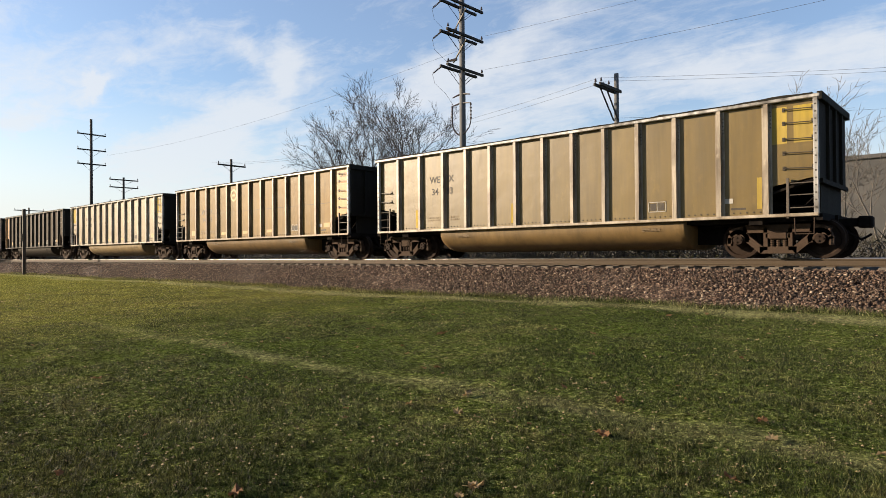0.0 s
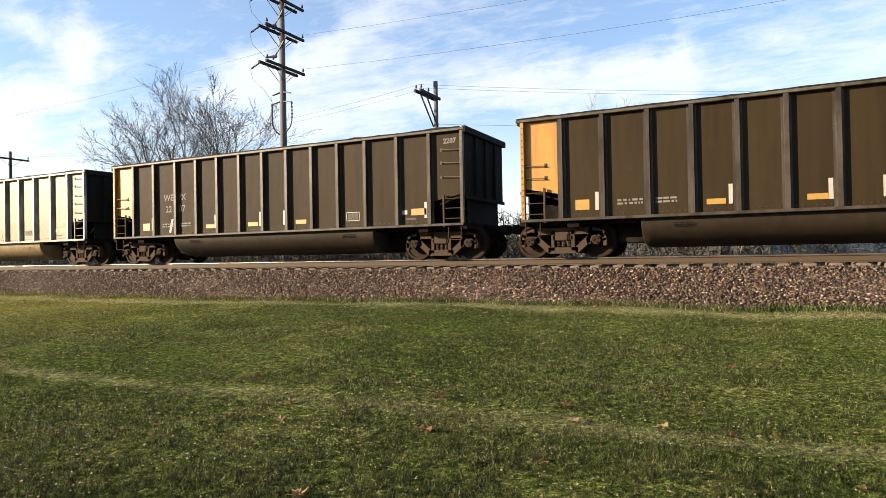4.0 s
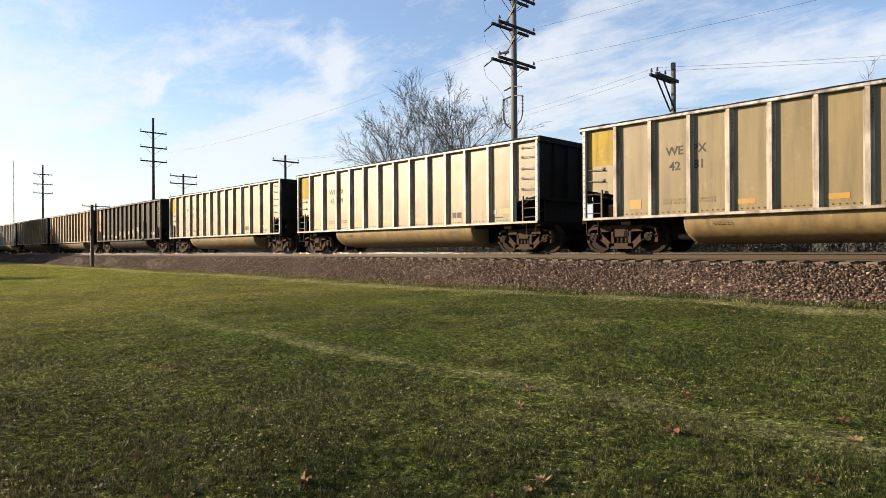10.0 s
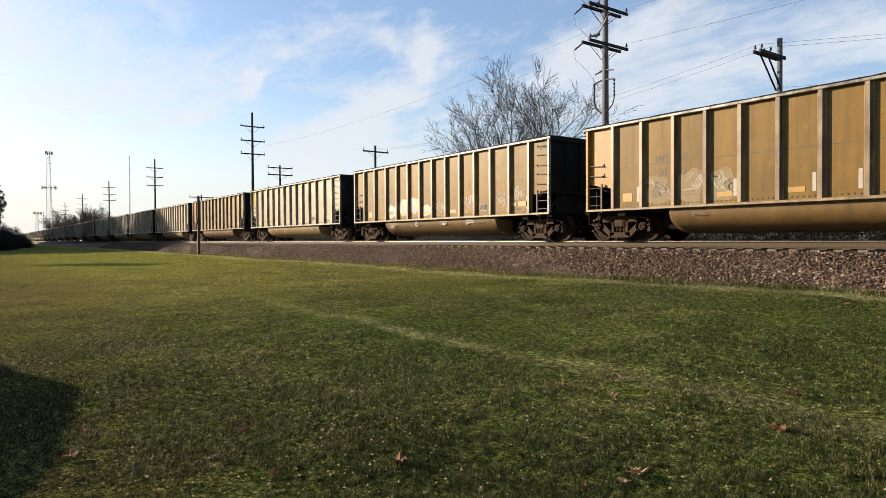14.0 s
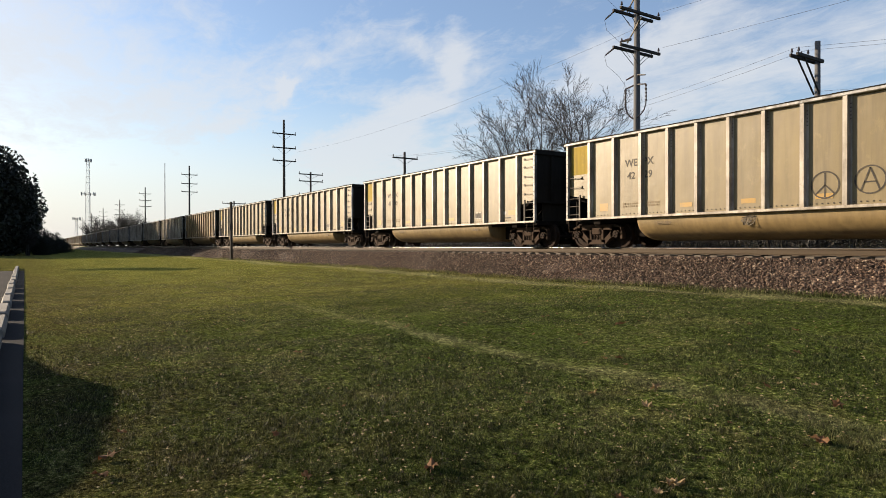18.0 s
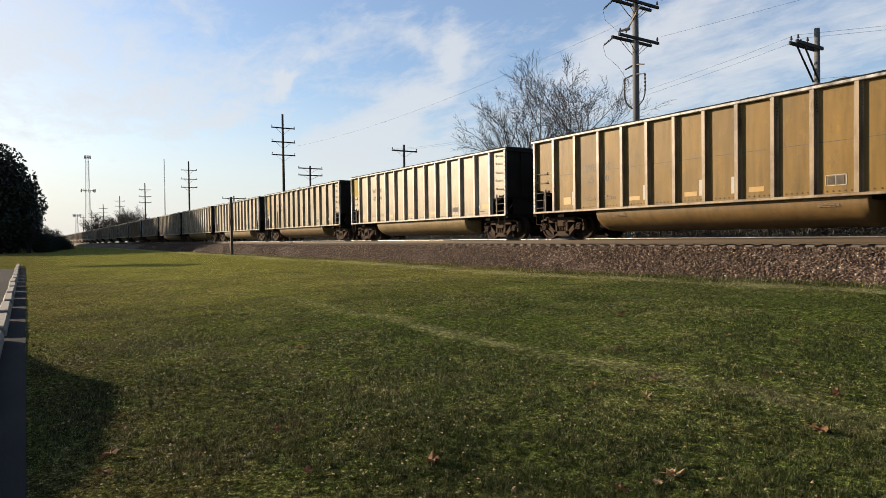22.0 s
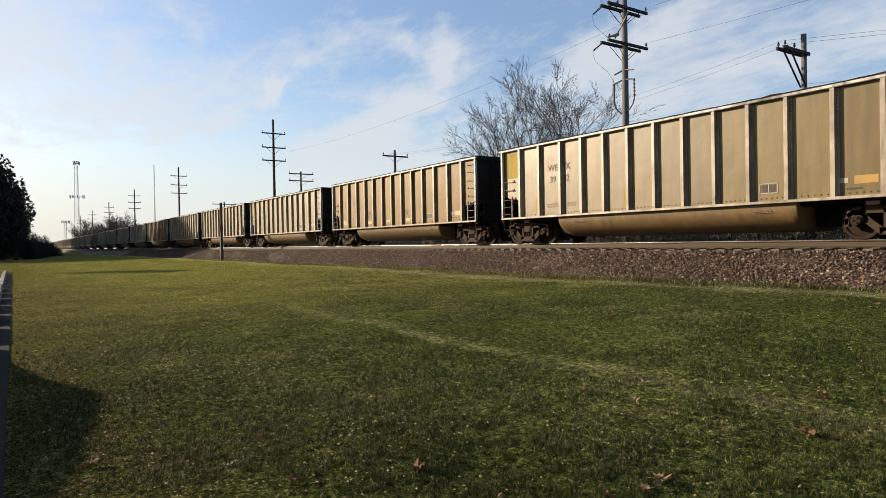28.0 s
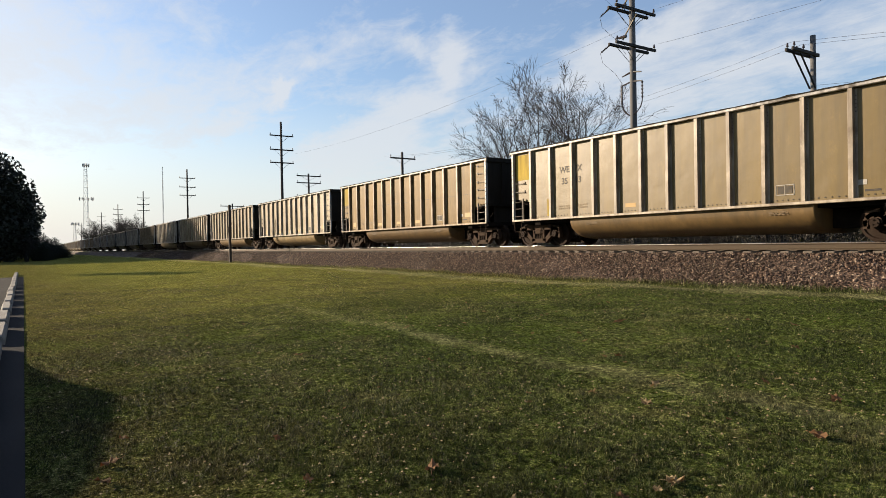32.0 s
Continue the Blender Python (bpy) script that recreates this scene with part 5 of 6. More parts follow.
def corner_pole():
    """The nearest tall pole: doubled crossarms, strain insulators, pale stand-off arms and cable risers."""
    p = thing("utility_pole", "tall grey timber utility pole with doubled crossarms and cable risers", "utility pole", pose(-22.5, POLE_Y, 0))
    bm = bmesh.new()
    add_tube(bm, (0, 0, -0.3), (0, 0, 16.8), 0.21, 0.14, 16)
    part("pole", bm, M["pole"], p, "", True)
    for z in (15.2, 13.52, 11.62):
        for x in (-0.24, 0.24):
            a = crossarm(p, x, z, -1.55, 1.55, True, False)
        for y in (-1.45, 1.45):
            bm = bmesh.new()
            insulator(bm, (0.24, y, z + 0.07))
            part("insulator", bm, M["insulator"], p)
        bm = bmesh.new()
        for k in range(6):
            add_tube(bm, (-0.42 - 0.09 * k, -1.35, z - 0.02 - 0.035 * k), (-0.46 - 0.09 * k, -1.35, z - 0.035 - 0.035 * k), 0.055, 0.04, 7)
        add_tube(bm, (-0.3, -1.35, z), (-0.98, -1.35, z - 0.25), 0.02, None, 5)
        part("strain_insulator", bm, M["insulator"], p)
        if z > 12:
            bm = bmesh.new()
            add_tube(bm, (0.75, -0.55, z - 0.45), (-0.85, 0.25, z - 1.22), 0.05, 0.045, 6)
            part("standoff_arm", bm, M["palearm"], p, "pale stand-off arm")
            bm = bmesh.new()
            add_tube(bm, (-0.5, 0.1, z - 1.14), (-1.2, 0.1, z - 1.10), 0.09, 0.05, 7)
            part("cutout", bm, M["insulator"], p)
        bm = bmesh.new()
        tube_path(bm, [(-1.0, -1.35, z - 0.27), (-1.35, -0.8, z - 0.6), (-1.2, 0.0, z - 1.1), (-0.9, 0.1, z - 1.6), (-0.6, 0.2, z - 2.1)], 0.009, 4)
        part("jumper", bm, M["wire"], p)
    for s in (-1, 1):
        bm = bmesh.new()
        add_tube(bm, (s * 0.14, -0.1, 10.3), (s * 0.62, -0.1, 10.2), 0.05, 0.035, 7)
        part("arrester", bm, M["insulator"], p)
        bm = bmesh.new()
        add_tube(bm, (s * 0.14, -0.1, 9.8), (s * 0.66, -0.1, 9.72), 0.045, 0.03, 7)
        part("arrester", bm, M["insulator"], p)
        bm = bmesh.new()
        tube_path(bm, [(s * 0.66, -0.1, 9.75), (s * 0.68, -0.1, 9.1), (s * 0.66, -0.1, 8.7), (s * 0.55, -0.1, 8.4), (s * 0.36, -0.12, 8.2), (s * 0.14, -0.15, 8.05)], 0.03 if s > 0 else 0.045, 6)
        for k in range(5):
            add_tube(bm, (s * 0.67, -0.1, 9.68 - 0.19 * k), (s * 0.67, -0.1, 9.60 - 0.19 * k), 0.065, 0.045, 7)
        part("cable_riser", bm, M["insulator"], p)


def side_arm_pole():
    """A lower pole with its arm all to one side."""
    p = thing("utility_pole", "grey timber utility pole with a one-sided braced crossarm", "utility pole", pose(-16.05, 32.5, 0))
    bm = bmesh.new()
    add_tube(bm, (0, 0, -0.3), (0, 0, 11.34), 0.15, 0.125, 14)
    part("pole", bm, M["pole"], p, "", True)
    for x in (-0.16, 0.16):
        a = part("crossarm", (lambda bm: (add_box(bm, x - 0.05, x + 0.05, -2.2, 0.22, 10.27, 10.43, 0.01), bm)[1])(bmesh.new()), M["arm"], p)
        bm = bmesh.new()
        add_tube(bm, (x, -1.55, 10.3), (x * 0.8, -0.1, 8.75), 0.045, None, 5)
        part("brace", bm, M["arm"], a)
        for y in (-2.05, -1.2):
            bm = bmesh.new()
            insulator(bm, (x, y, 10.43))
            part("insulator", bm, M["insulator"], a)


def low_pole(x, y, top, arms, half):
    p = thing("utility_pole", "dark timber utility pole with short crossarms", "utility pole", pose(x, y, 0))
    bm = bmesh.new()
    add_tube(bm, (0, 0, -0.3), (0, 0, top), 0.17, 0.12, 10)
    part("pole", bm, M["poledark"], p, "", True)
    for z in arms:
        crossarm(p, 0.14, top - z, -half, half, True, True, None, 0.6)


def wire(name, pts_pairs, radius, label):
    """Sagging wires between pairs of points, one mesh."""
    bm = bmesh.new()
    for a, b, sag in pts_pairs:
        a, b = Vector(a), Vector(b)
        pts = []
        for k in range(15):
            u = k / 14
            p = a.lerp(b, u)
            p.z -= sag * 4 * u * (1 - u)
            pts.append(p)
        tube_path(bm, pts, radius, 4)
    tagged(part(name, bm, M["wire"], None), label, "wire")


corner_pole()
side_arm_pole()
for k in range(1, 8):
    line_pole(-22.6 - POLE_STEP * k, random.uniform(-0.3, 0.3))
low_pole(-57.5, 33.0, 11.05, (0.65,), 1.5)
low_pole(-83.5, 33.0, 11.5, (0.35, 1.3, 3.2), 1.75)
low_pole(-122.0, 33.0, 9.8, (0.5, 1.9), 2.2)
for z in (13.3, 11.4):
    wire("overhead_wire", [((-22.0, POLE_Y + 1.45, z + 0.5), (34.0, POLE_Y + 1.6, z + 1.2), 1.0)], 0.006, "thin overhead wire running along the track")
wire("overhead_wire", [((-22.3, POLE_Y + 1.4, 13.5), (-76.3, POLE_Y + 1.4, 13.0), 0.9)], 0.006, "thin overhead wire between two tall poles")
for o in (2.05, 1.2):
    wire("overhead_wire", [((-16.0, 32.5 - o, 10.68), (30.0, 53.5 - o, 10.4), 0.8)], 0.006, "low overhead wire on the one-sided pole")
    wire("overhead_wire", [((-16.0, 32.5 - o, 10.68), (-57.5, 33.0 - o, 10.5), 1.2)], 0.0055, "low overhead wire between two timber poles")
wire("overhead_wire", [((-16.0, 32.6, 8.9), (30, 54, 9.0), 0.6)], 0.006, "low cable on the one-sided pole")


def marker_post():
    p = thing("marker_post", "weathered timber marker post beside the track bed", "post", pose(-51.6, 13.7, 0.1))
    bm = bmesh.new()
    add_box(bm, -0.09, 0.09, -0.09, 0.09, -0.2, 4.75, 0.01)
    part("post", bm, M["marker"], p)
    bm = bmesh.new()
    add_box(bm, -0.03, 0.03, -0.13, 0.13, 2.5, 3.0)
    part("plate", bm, M["marker"], p)


marker_post()


def tower(x, y, h, w, platforms, label):
    p = thing("radio_tower", label, "tower", pose(x, y, 0))
    bm = bmesh.new()
    n = int(h / (w * 1.6))
    for i in range(n):
        z0, z1 = h * i / n, h * (i + 1) / n
        w0, w1 = w * (1 - 0.55 * i / n), w * (1 - 0.55 * (i + 1) / n)
        q = [(math.cos(a), math.sin(a)) for a in (0.3, 2.39, 4.49)]
        for k in range(3):
            a, b = q[k], q[(k + 1) % 3]
            add_tube(bm, (a[0] * w0, a[1] * w0, z0), (a[0] * w1, a[1] * w1, z1), 0.10, None, 4, False)
            add_tube(bm, (a[0] * w0, a[1] * w0, z0), (b[0] * w1, b[1] * w1, z1), 0.05, None, 3, False)
            add_tube(bm, (a[0] * w1, a[1] * w1, z1), (b[0] * w1, b[1] * w1, z1), 0.05, None, 3, False)
    part("lattice", bm, M["hazy_steel"], p)
    for z, r in platforms:
        bm = bmesh.new()
        for k in range(9):
            a = k * math.tau / 9
            add_tube(bm, (0, 0, z), (r * math.cos(a), r * math.sin(a), z), 0.08, None, 4)
            add_box(bm, r * math.cos(a) - 0.2, r * math.cos(a) + 0.2, r * math.sin(a) - 0.2, r * math.sin(a) + 0.2, z - 0.9, z + 0.9)
        tagged(part("antenna_ring", bm, M["galv"], p), kind="stuff")


tower(-410, 30.2, 50.5, 2.0, [(30.6, 3.6), (49.5, 1.6)], "tall lattice radio tower with antenna rings, pale with haze")
tower(-504, 30, 20.5, 1.5, [(20, 2.4)], "distant small lattice radio tower")
tower(-495, 85, 61, 0.5, [], "slender distant grey radio mast")


# ---- trees ----
def limbs(rng, p, d, length, r, depth, out, spread, up=0.12):
    """Grows one limb as short pieces and lets thinner ones branch off alternately."""
    n = 5 if depth >= 3 else 4 if depth == 2 else 3
    turn = rng.uniform(0, math.tau)
    for k in range(n):
        q = p + d * (length / n)
        r0, r1 = r * (1 - 0.7 * k / n), r * (1 - 0.7 * (k + 1) / n)
        out.append((p, q, r0, r1, depth))
        p = q
        d = (d + Vector((rng.gauss(0, 0.15 if depth > 2 else 0.24), rng.gauss(0, 0.15 if depth > 2 else 0.24), rng.gauss(0, 0.12) + up * 0.3))).normalized()
        if depth > 0 and (k >= 1 or depth < 3):
            for _ in range(2 if rng.random() < 0.6 else 1):
                turn += 2.4
                a = d.orthogonal().normalized()
                a.rotate(Matrix.Rotation(turn, 3, d))
                nd = (d + a * rng.uniform(spread * 0.6, spread * 1.2) + Vector((0, 0, up))).normalized()
                limbs(rng, p, nd, length * (rng.uniform(0.52, 0.74) if depth >= 4 else rng.uniform(0.40, 0.64)) * (1.1 - 0.4 * k / n), max(r1 * 0.68, 0.011), depth - 1, out, spread, up)


def build_limbs(t, name, mine, mt, f, thick):
    """One mesh of tapered pieces."""
    sides = 7 if name == "trunk" else 4 if name == "limb" else 3
    A = np.array([s[0] for s in mine]) * f
    B = np.array([s[1] for s in mine]) * f
    R0 = np.array([s[2] for s in mine]) * thick
    R1 = np.array([s[3] for s in mine]) * thick
    D = B - A
    D /= np.linalg.norm(D, axis=1, keepdims=True)
    U = np.cross(D, np.where(np.abs(D[:, 2:]) > 0.9, [[1.0, 0, 0]], [[0, 0, 1.0]]))
    U /= np.linalg.norm(U, axis=1, keepdims=True)
    V = np.cross(D, U)
    ang = np.arange(sides) * math.tau / sides
    circ = np.cos(ang)[None, :, None] * U[:, None] + np.sin(ang)[None, :, None] * V[:, None]
    ring = np.concatenate([A[:, None] + circ * R0[:, None, None], B[:, None] + circ * R1[:, None, None]], 1)
    k = np.arange(sides)
    quad = np.concatenate([np.stack([k, (k + 1) % sides, (k + 1) % sides + sides], -1), np.stack([k, (k + 1) % sides + sides, k + sides], -1)])
    tris = (quad[None] + (np.arange(len(mine)) * 2 * sides)[:, None, None]).reshape(-1, 3)
    ob = piece(name, big_mesh(name, ring.reshape(-1, 3), tris), mt, t)
    if name != "trunk":
        tagged(ob, kind="stuff")


def bare_tree(x, y, height, stems, seed, depth=4, trunk_r=0.16, spread=0.75, bark=None, label="bare leafless tree with fine spreading twigs", thick=1.0, up=0.12):
    rng = random.Random(seed)
    segs = []
    for s in range(stems):
        a = rng.uniform(0, math.tau)
        lean = 0.0 if stems == 1 else rng.uniform(0.05, 0.42)
        d = Vector((math.cos(a) * lean, math.sin(a) * lean, 1)).normalized()
        limbs(rng, Vector((math.cos(a) * 0.25 * (stems > 1), math.sin(a) * 0.25 * (stems > 1), -0.2)), d, height * rng.uniform(0.55, 0.68), trunk_r * rng.uniform(0.75, 1.1), depth, segs, spread, up)
    top = max(max(a.z, b.z) for a, b, *_ in segs)
    f = height / top
    high = [b for a, b, *_ in segs if b.z > 0.45 * top]
    shift = Vector((sum(p.x for p in high) / len(high), sum(p.y for p in high) / len(high), 0))
    segs = [(a - shift, b - shift, *rest) for a, b, *rest in segs]
    t = thing("bare_tree", label, "tree", pose(x, y, 0))
    for name, test, mt in (("trunk", lambda q: q >= depth, bark or M["bark"]), ("limb", lambda q: 2 <= q < depth, bark or M["bark"]), ("twig", lambda q: q < 2, bark if bark is M["palebark"] else M["twig"])):
        chosen = [s for s in segs if test(s[4])]
        step = (5 if depth >= 3 else 4) if name == "trunk" else max(1, len(chosen))
        for mine in [chosen[k:k + step] for k in range(0, len(chosen), step)]:
            build_limbs(t, name, mine, mt, f, thick)
    return t


def leaf_cloud(rng, centres, radii, per, size, flat=0.75):
    """Small leaf clumps scattered through overlapping lobes, thinner towards the rim."""
    pts = []
    for c, r in zip(centres, radii):
        n = int(per * r * r)
        d = rng.normal(0, 1, (n, 3))
        d /= np.linalg.norm(d, axis=1, keepdims=True)
        rad = r * (0.55 + 0.5 * rng.random(n) ** 0.6)
        pts.append(np.asarray(c) + d * rad[:, None] * (1, 1, flat))
    P = np.concatenate(pts)
    n = len(P)
    a, b = rng.normal(0, 1, (n, 3)), rng.normal(0, 1, (n, 3))
    a /= np.linalg.norm(a, axis=1, keepdims=True)
    b -= (a * b).sum(1, keepdims=True) * a
    b /= np.linalg.norm(b, axis=1, keepdims=True)
    s = size * rng.uniform(0.5, 1.4, n)[:, None]
    v = np.stack([P - a * s, P + b * s * 0.6, P + a * s, P - b * s * 0.6], 1).reshape(-1, 3)
    i = 4 * np.arange(n)[:, None]
    tris = np.concatenate([i + (0, 1, 2), i + (0, 2, 3)], 0)
    return v, tris


def evergreen(x, y, h, r, seed, label, clear=None):
    rng = np.random.default_rng(seed)
    t = thing("evergreen_tree", label, "tree", pose(x, y, 0))
    bm = bmesh.new()
    add_tube(bm, (0, 0, -0.3), (0.2, 0, h * 0.75), 0.17 if clear else min(0.3, r * 0.07), min(0.08, r * 0.03), 10)
    clear = h * 0.08 if clear is None else clear
    for k in range(9):
        a = k * 2.4
        z = clear + (h - clear) * (0.05 + 0.06 * k)
        add_tube(bm, (0.1, 0, z), (r * 0.7 * math.cos(a), r * 0.7 * math.sin(a), z + 0.3), min(0.09, r * 0.03), 0.02, 6)
    part("trunk", bm, M["bark"], t)
    cs, rs = [], []
    for k in range(34):
        u = (k + 0.5) / 34
        z = clear + (h - clear) * (0.02 + 0.90 * u)
        w = r * (0.9 * math.sin(math.pi * min(0.97, 0.22 + 0.75 * u)) ** 0.7)
        a = k * 2.399
        cs.append((w * 0.62 * math.cos(a), w * 0.62 * math.sin(a), z))
        rs.append(max(min(0.8, r * 0.4), w * rng.uniform(0.42, 0.62)))
    v, tris = leaf_cloud(rng, cs, rs, min(400, 400 * (5.5 / max(r, 1.0)) ** 2), 0.125 * max(0.5, r / 5.5), 0.9)
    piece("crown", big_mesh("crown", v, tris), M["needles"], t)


evergreen(-112, -8.4, 17.2, 11.1, 3, "large dark evergreen tree with a rounded crown")
# row heights shade the far cars; the last two, unseen, shade the lawn
for k, (x, y, h, r) in enumerate([(-126, -2.4, 13.5, 5.2), (-137, -6.5, 17.5, 8.5), (-149, -6.5, 18, 8.5), (-161, -6.5, 18, 8.5), (-173, -6.5, 17.5, 8.5), (-185, -6.0, 18, 8.5), (-198, -6.0, 18, 8.5), (-211, -6, 17.5, 8.5), (-224, -6.0, 18, 8.5), (-238, -6.0, 18, 8.5), (-252, -6.0, 18, 8.5), (-266, -6.0, 18, 8.5), (-92, -24, 11, 6.5), (-84, -33, 11, 6)]):
    evergreen(x, y, h, r, 20 + k, "dark evergreen tree in a row beside the lawn")
for k in range(16):
    evergreen(-112 - 5.5 * k, 2.0 + 3.5 * random.random() + 0.1 * k, 1.5 + 1.3 * random.random(), 1.3 + 0.8 * random.random(), 50 + k, "low dark evergreen bush near the track")
for k in range(7):
    bare_tree(-108 - 8 * k, 1.0 + 0.5 * k + random.uniform(-1, 1), random.uniform(3.0, 5.2), 4, 140 + k % 3, 3, 0.05, 0.7, None, "dark leafless scrub beside the track", 2.4)
# out of view, added for the streak of shadow across the lawn
evergreen(-50.5, -3.5, 5.9, 1.45, 70, "small unseen evergreen on a bare trunk that shadows the lawn", 3.3)

for x, y, h, stems, seed, r in ((-41.6, 34.0, 14.6, 1, 21, 0.24), (-37.8, 33.5, 15.6, 1, 22, 0.27), (-35.8, 34.0, 15.4, 1, 23, 0.2), (-32.9, 34.2, 13.2, 1, 24, 0.18)):
    bare_tree(x, y, h, stems, seed, 4, r, 0.62, thick=1.2, up=0.07)
for k in range(9):
    bare_tree(-235 - 13 * k + random.uniform(-4, 4), 27 + random.uniform(-2, 9), random.uniform(12, 15.5), 2, 60 + k % 3, 4, 0.2, 0.7, None, "distant bare tree in a wood", 2.2)
for k, (x, y, h) in enumerate([(-6.5, 30.0, 9.3), (-5.3, 31, 8.2), (-4.3, 29.5, 7.6), (-7.4, 33.0, 8.5), (-2.2, 32, 7.0), (0.5, 30, 6.0)]):
    bare_tree(x, y, h, 1 + k % 2, 90 + k, 3, 0.07, 0.6, M["palebark"], "slender bare sapling with pale bark")

for k in range(11):
    bare_tree(-27 + 2.0 * k + random.uniform(-0.8, 0.8), 27.5 + random.uniform(0, 6), random.uniform(2.6, 4.4), 4, 120 + k, 3, 0.035, 0.7, None, "leafless shrub beyond the track", 1.3)

# ---- buildings beyond the track ----
def grey_building():
    p = thing("warehouse", "low grey windowless warehouse beyond the track", "building", pose(-5.0, 43.0, 0))
    bm = bmesh.new()
    add_box(bm, -7.5, 4.6, 0, 18, -0.2, 6.7)
    part("wall", bm, M["wallgrey"], p)
    bm = bmesh.new()
    add_box(bm, -7.65, 4.75, -0.15, 18.1, 6.7, 6.95, 0.03)
    part("roof_edge", bm, M["roof"], p)
    bm = bmesh.new()
    add_tube(bm, (-3.6, -0.1, 0), (-3.6, -0.1, 6.65), 0.06, None, 8)
    part("downpipe", bm, M["galv"], p)


grey_building()


def white_building():
    p = thing("warehouse", "long low white metal warehouse with a dark roof", "building", pose(12.0, 62.0, 0))
    bm = bmesh.new()
    add_box(bm, -14, 34, 0, 20, -0.2, 5.2)
    part("wall", bm, M["wallwhite"], p)
    me = prism("roof", [(-15, 5.2), (35, 5.2), (35, 5.6), (10, 6.9), (-15, 5.6)], -0.6, 20.6)
    piece("roof", me, M["roof"], p)
    for k in range(6):
        bm = bmesh.new()
        add_box(bm, -12 + 7 * k, -9.2 + 7 * k, -0.05, 0.02, 0.2, 3.4)
        part("door", bm, M["galv"], p)


white_building()


def weeds():
    """Dry stalks and brush behind the track."""
    rng = np.random.default_rng(12)
    n = 26000
    x = 8 - 75 * rng.random(n)
    y = 22.5 + 7 * rng.random(n)
    h = rng.uniform(0.25, 1.15, n) * (0.6 + 0.5 * np.sin(x * 0.7) ** 2)
    a = rng.random(n) * math.tau
    w = rng.uniform(0.012, 0.03, n)
    lean = rng.normal(0, 0.22, (n, 2))
    g = ground_z(x, y)
    v = np.stack([np.stack([x - np.cos(a) * w, y - np.sin(a) * w, g - 0.02], -1), np.stack([x + np.cos(a) * w, y + np.sin(a) * w, g - 0.02], -1), np.stack([x + lean[:, 0], y + lean[:, 1], g + h], -1)], 1).reshape(-1, 3)
    tagged(piece("weeds", big_mesh("weeds", v, np.arange(3 * n).reshape(-1, 3)), M["weed"]), "dry brown weeds and brush beyond the track", "weeds", kind="stuff")


weeds()


def thicket():
    """Tangled leafless brush along the far side of the track."""
    rng = np.random.default_rng(31)
    n = 60000
    x = 14 - 130 * rng.random(n)
    y = 25 + 7 * rng.random(n)
    tall = 0.9 + 0.8 * (x > -25) + 1.3 * (0.5 + 0.5 * np.sin(x * 0.33 + 1.3 * np.sin(x * 0.11))) ** 2
    z = ground_z(x, y) + tall * rng.random(n)
    d = rng.normal(0, 1, (n, 3)) + (0, 0, 0.9)
    d /= np.linalg.norm(d, axis=1, keepdims=True)
    s = np.cross(d, rng.normal(0, 1, (n, 3)))
    s /= np.linalg.norm(s, axis=1, keepdims=True)
    l = rng.uniform(0.25, 0.7, n)[:, None]
    w = rng.uniform(0.008, 0.03, n)[:, None]
    P = np.stack([x, y, z], -1)
    v = np.stack([P - s * w, P + s * w, P + d * l], 1).reshape(-1, 3)
    tagged(piece("brush", big_mesh("brush", v, np.arange(3 * n).reshape(-1, 3)), M["brush"]), "tangled brown leafless brush beyond the track", "brush", kind="stuff")


thicket()


def far_woods():
    """A low belt of bare woods at the horizon."""
    rng = np.random.default_rng(32)
    n = 70000
    x = 500 - 1500 * rng.random(n)
    y = 110 + 60 * rng.random(n) + 0.02 * np.abs(x)
    tall = 5 + 3.0 * np.sin(x * 0.05) * np.sin(x * 0.017 + 1)
    z = tall * rng.random(n) ** 0.8
    d = rng.normal(0, 1, (n, 3)) + (0, 0, 1.2)
    d /= np.linalg.norm(d, axis=1, keepdims=True)
    s = np.cross(d, rng.normal(0, 1, (n, 3)))
    s /= np.linalg.norm(s, axis=1, keepdims=True)
    P = np.stack([x, y, z], -1)
    v = np.stack([P - s * 0.35, P + s * 0.35, P + d * 2.4], 1).reshape(-1, 3)
    tagged(piece("far_woods", big_mesh("far_woods", v, np.arange(3 * n).reshape(-1, 3)), M["brush"]), "low belt of bare brown woods on the horizon", "woods", kind="stuff")


far_woods()


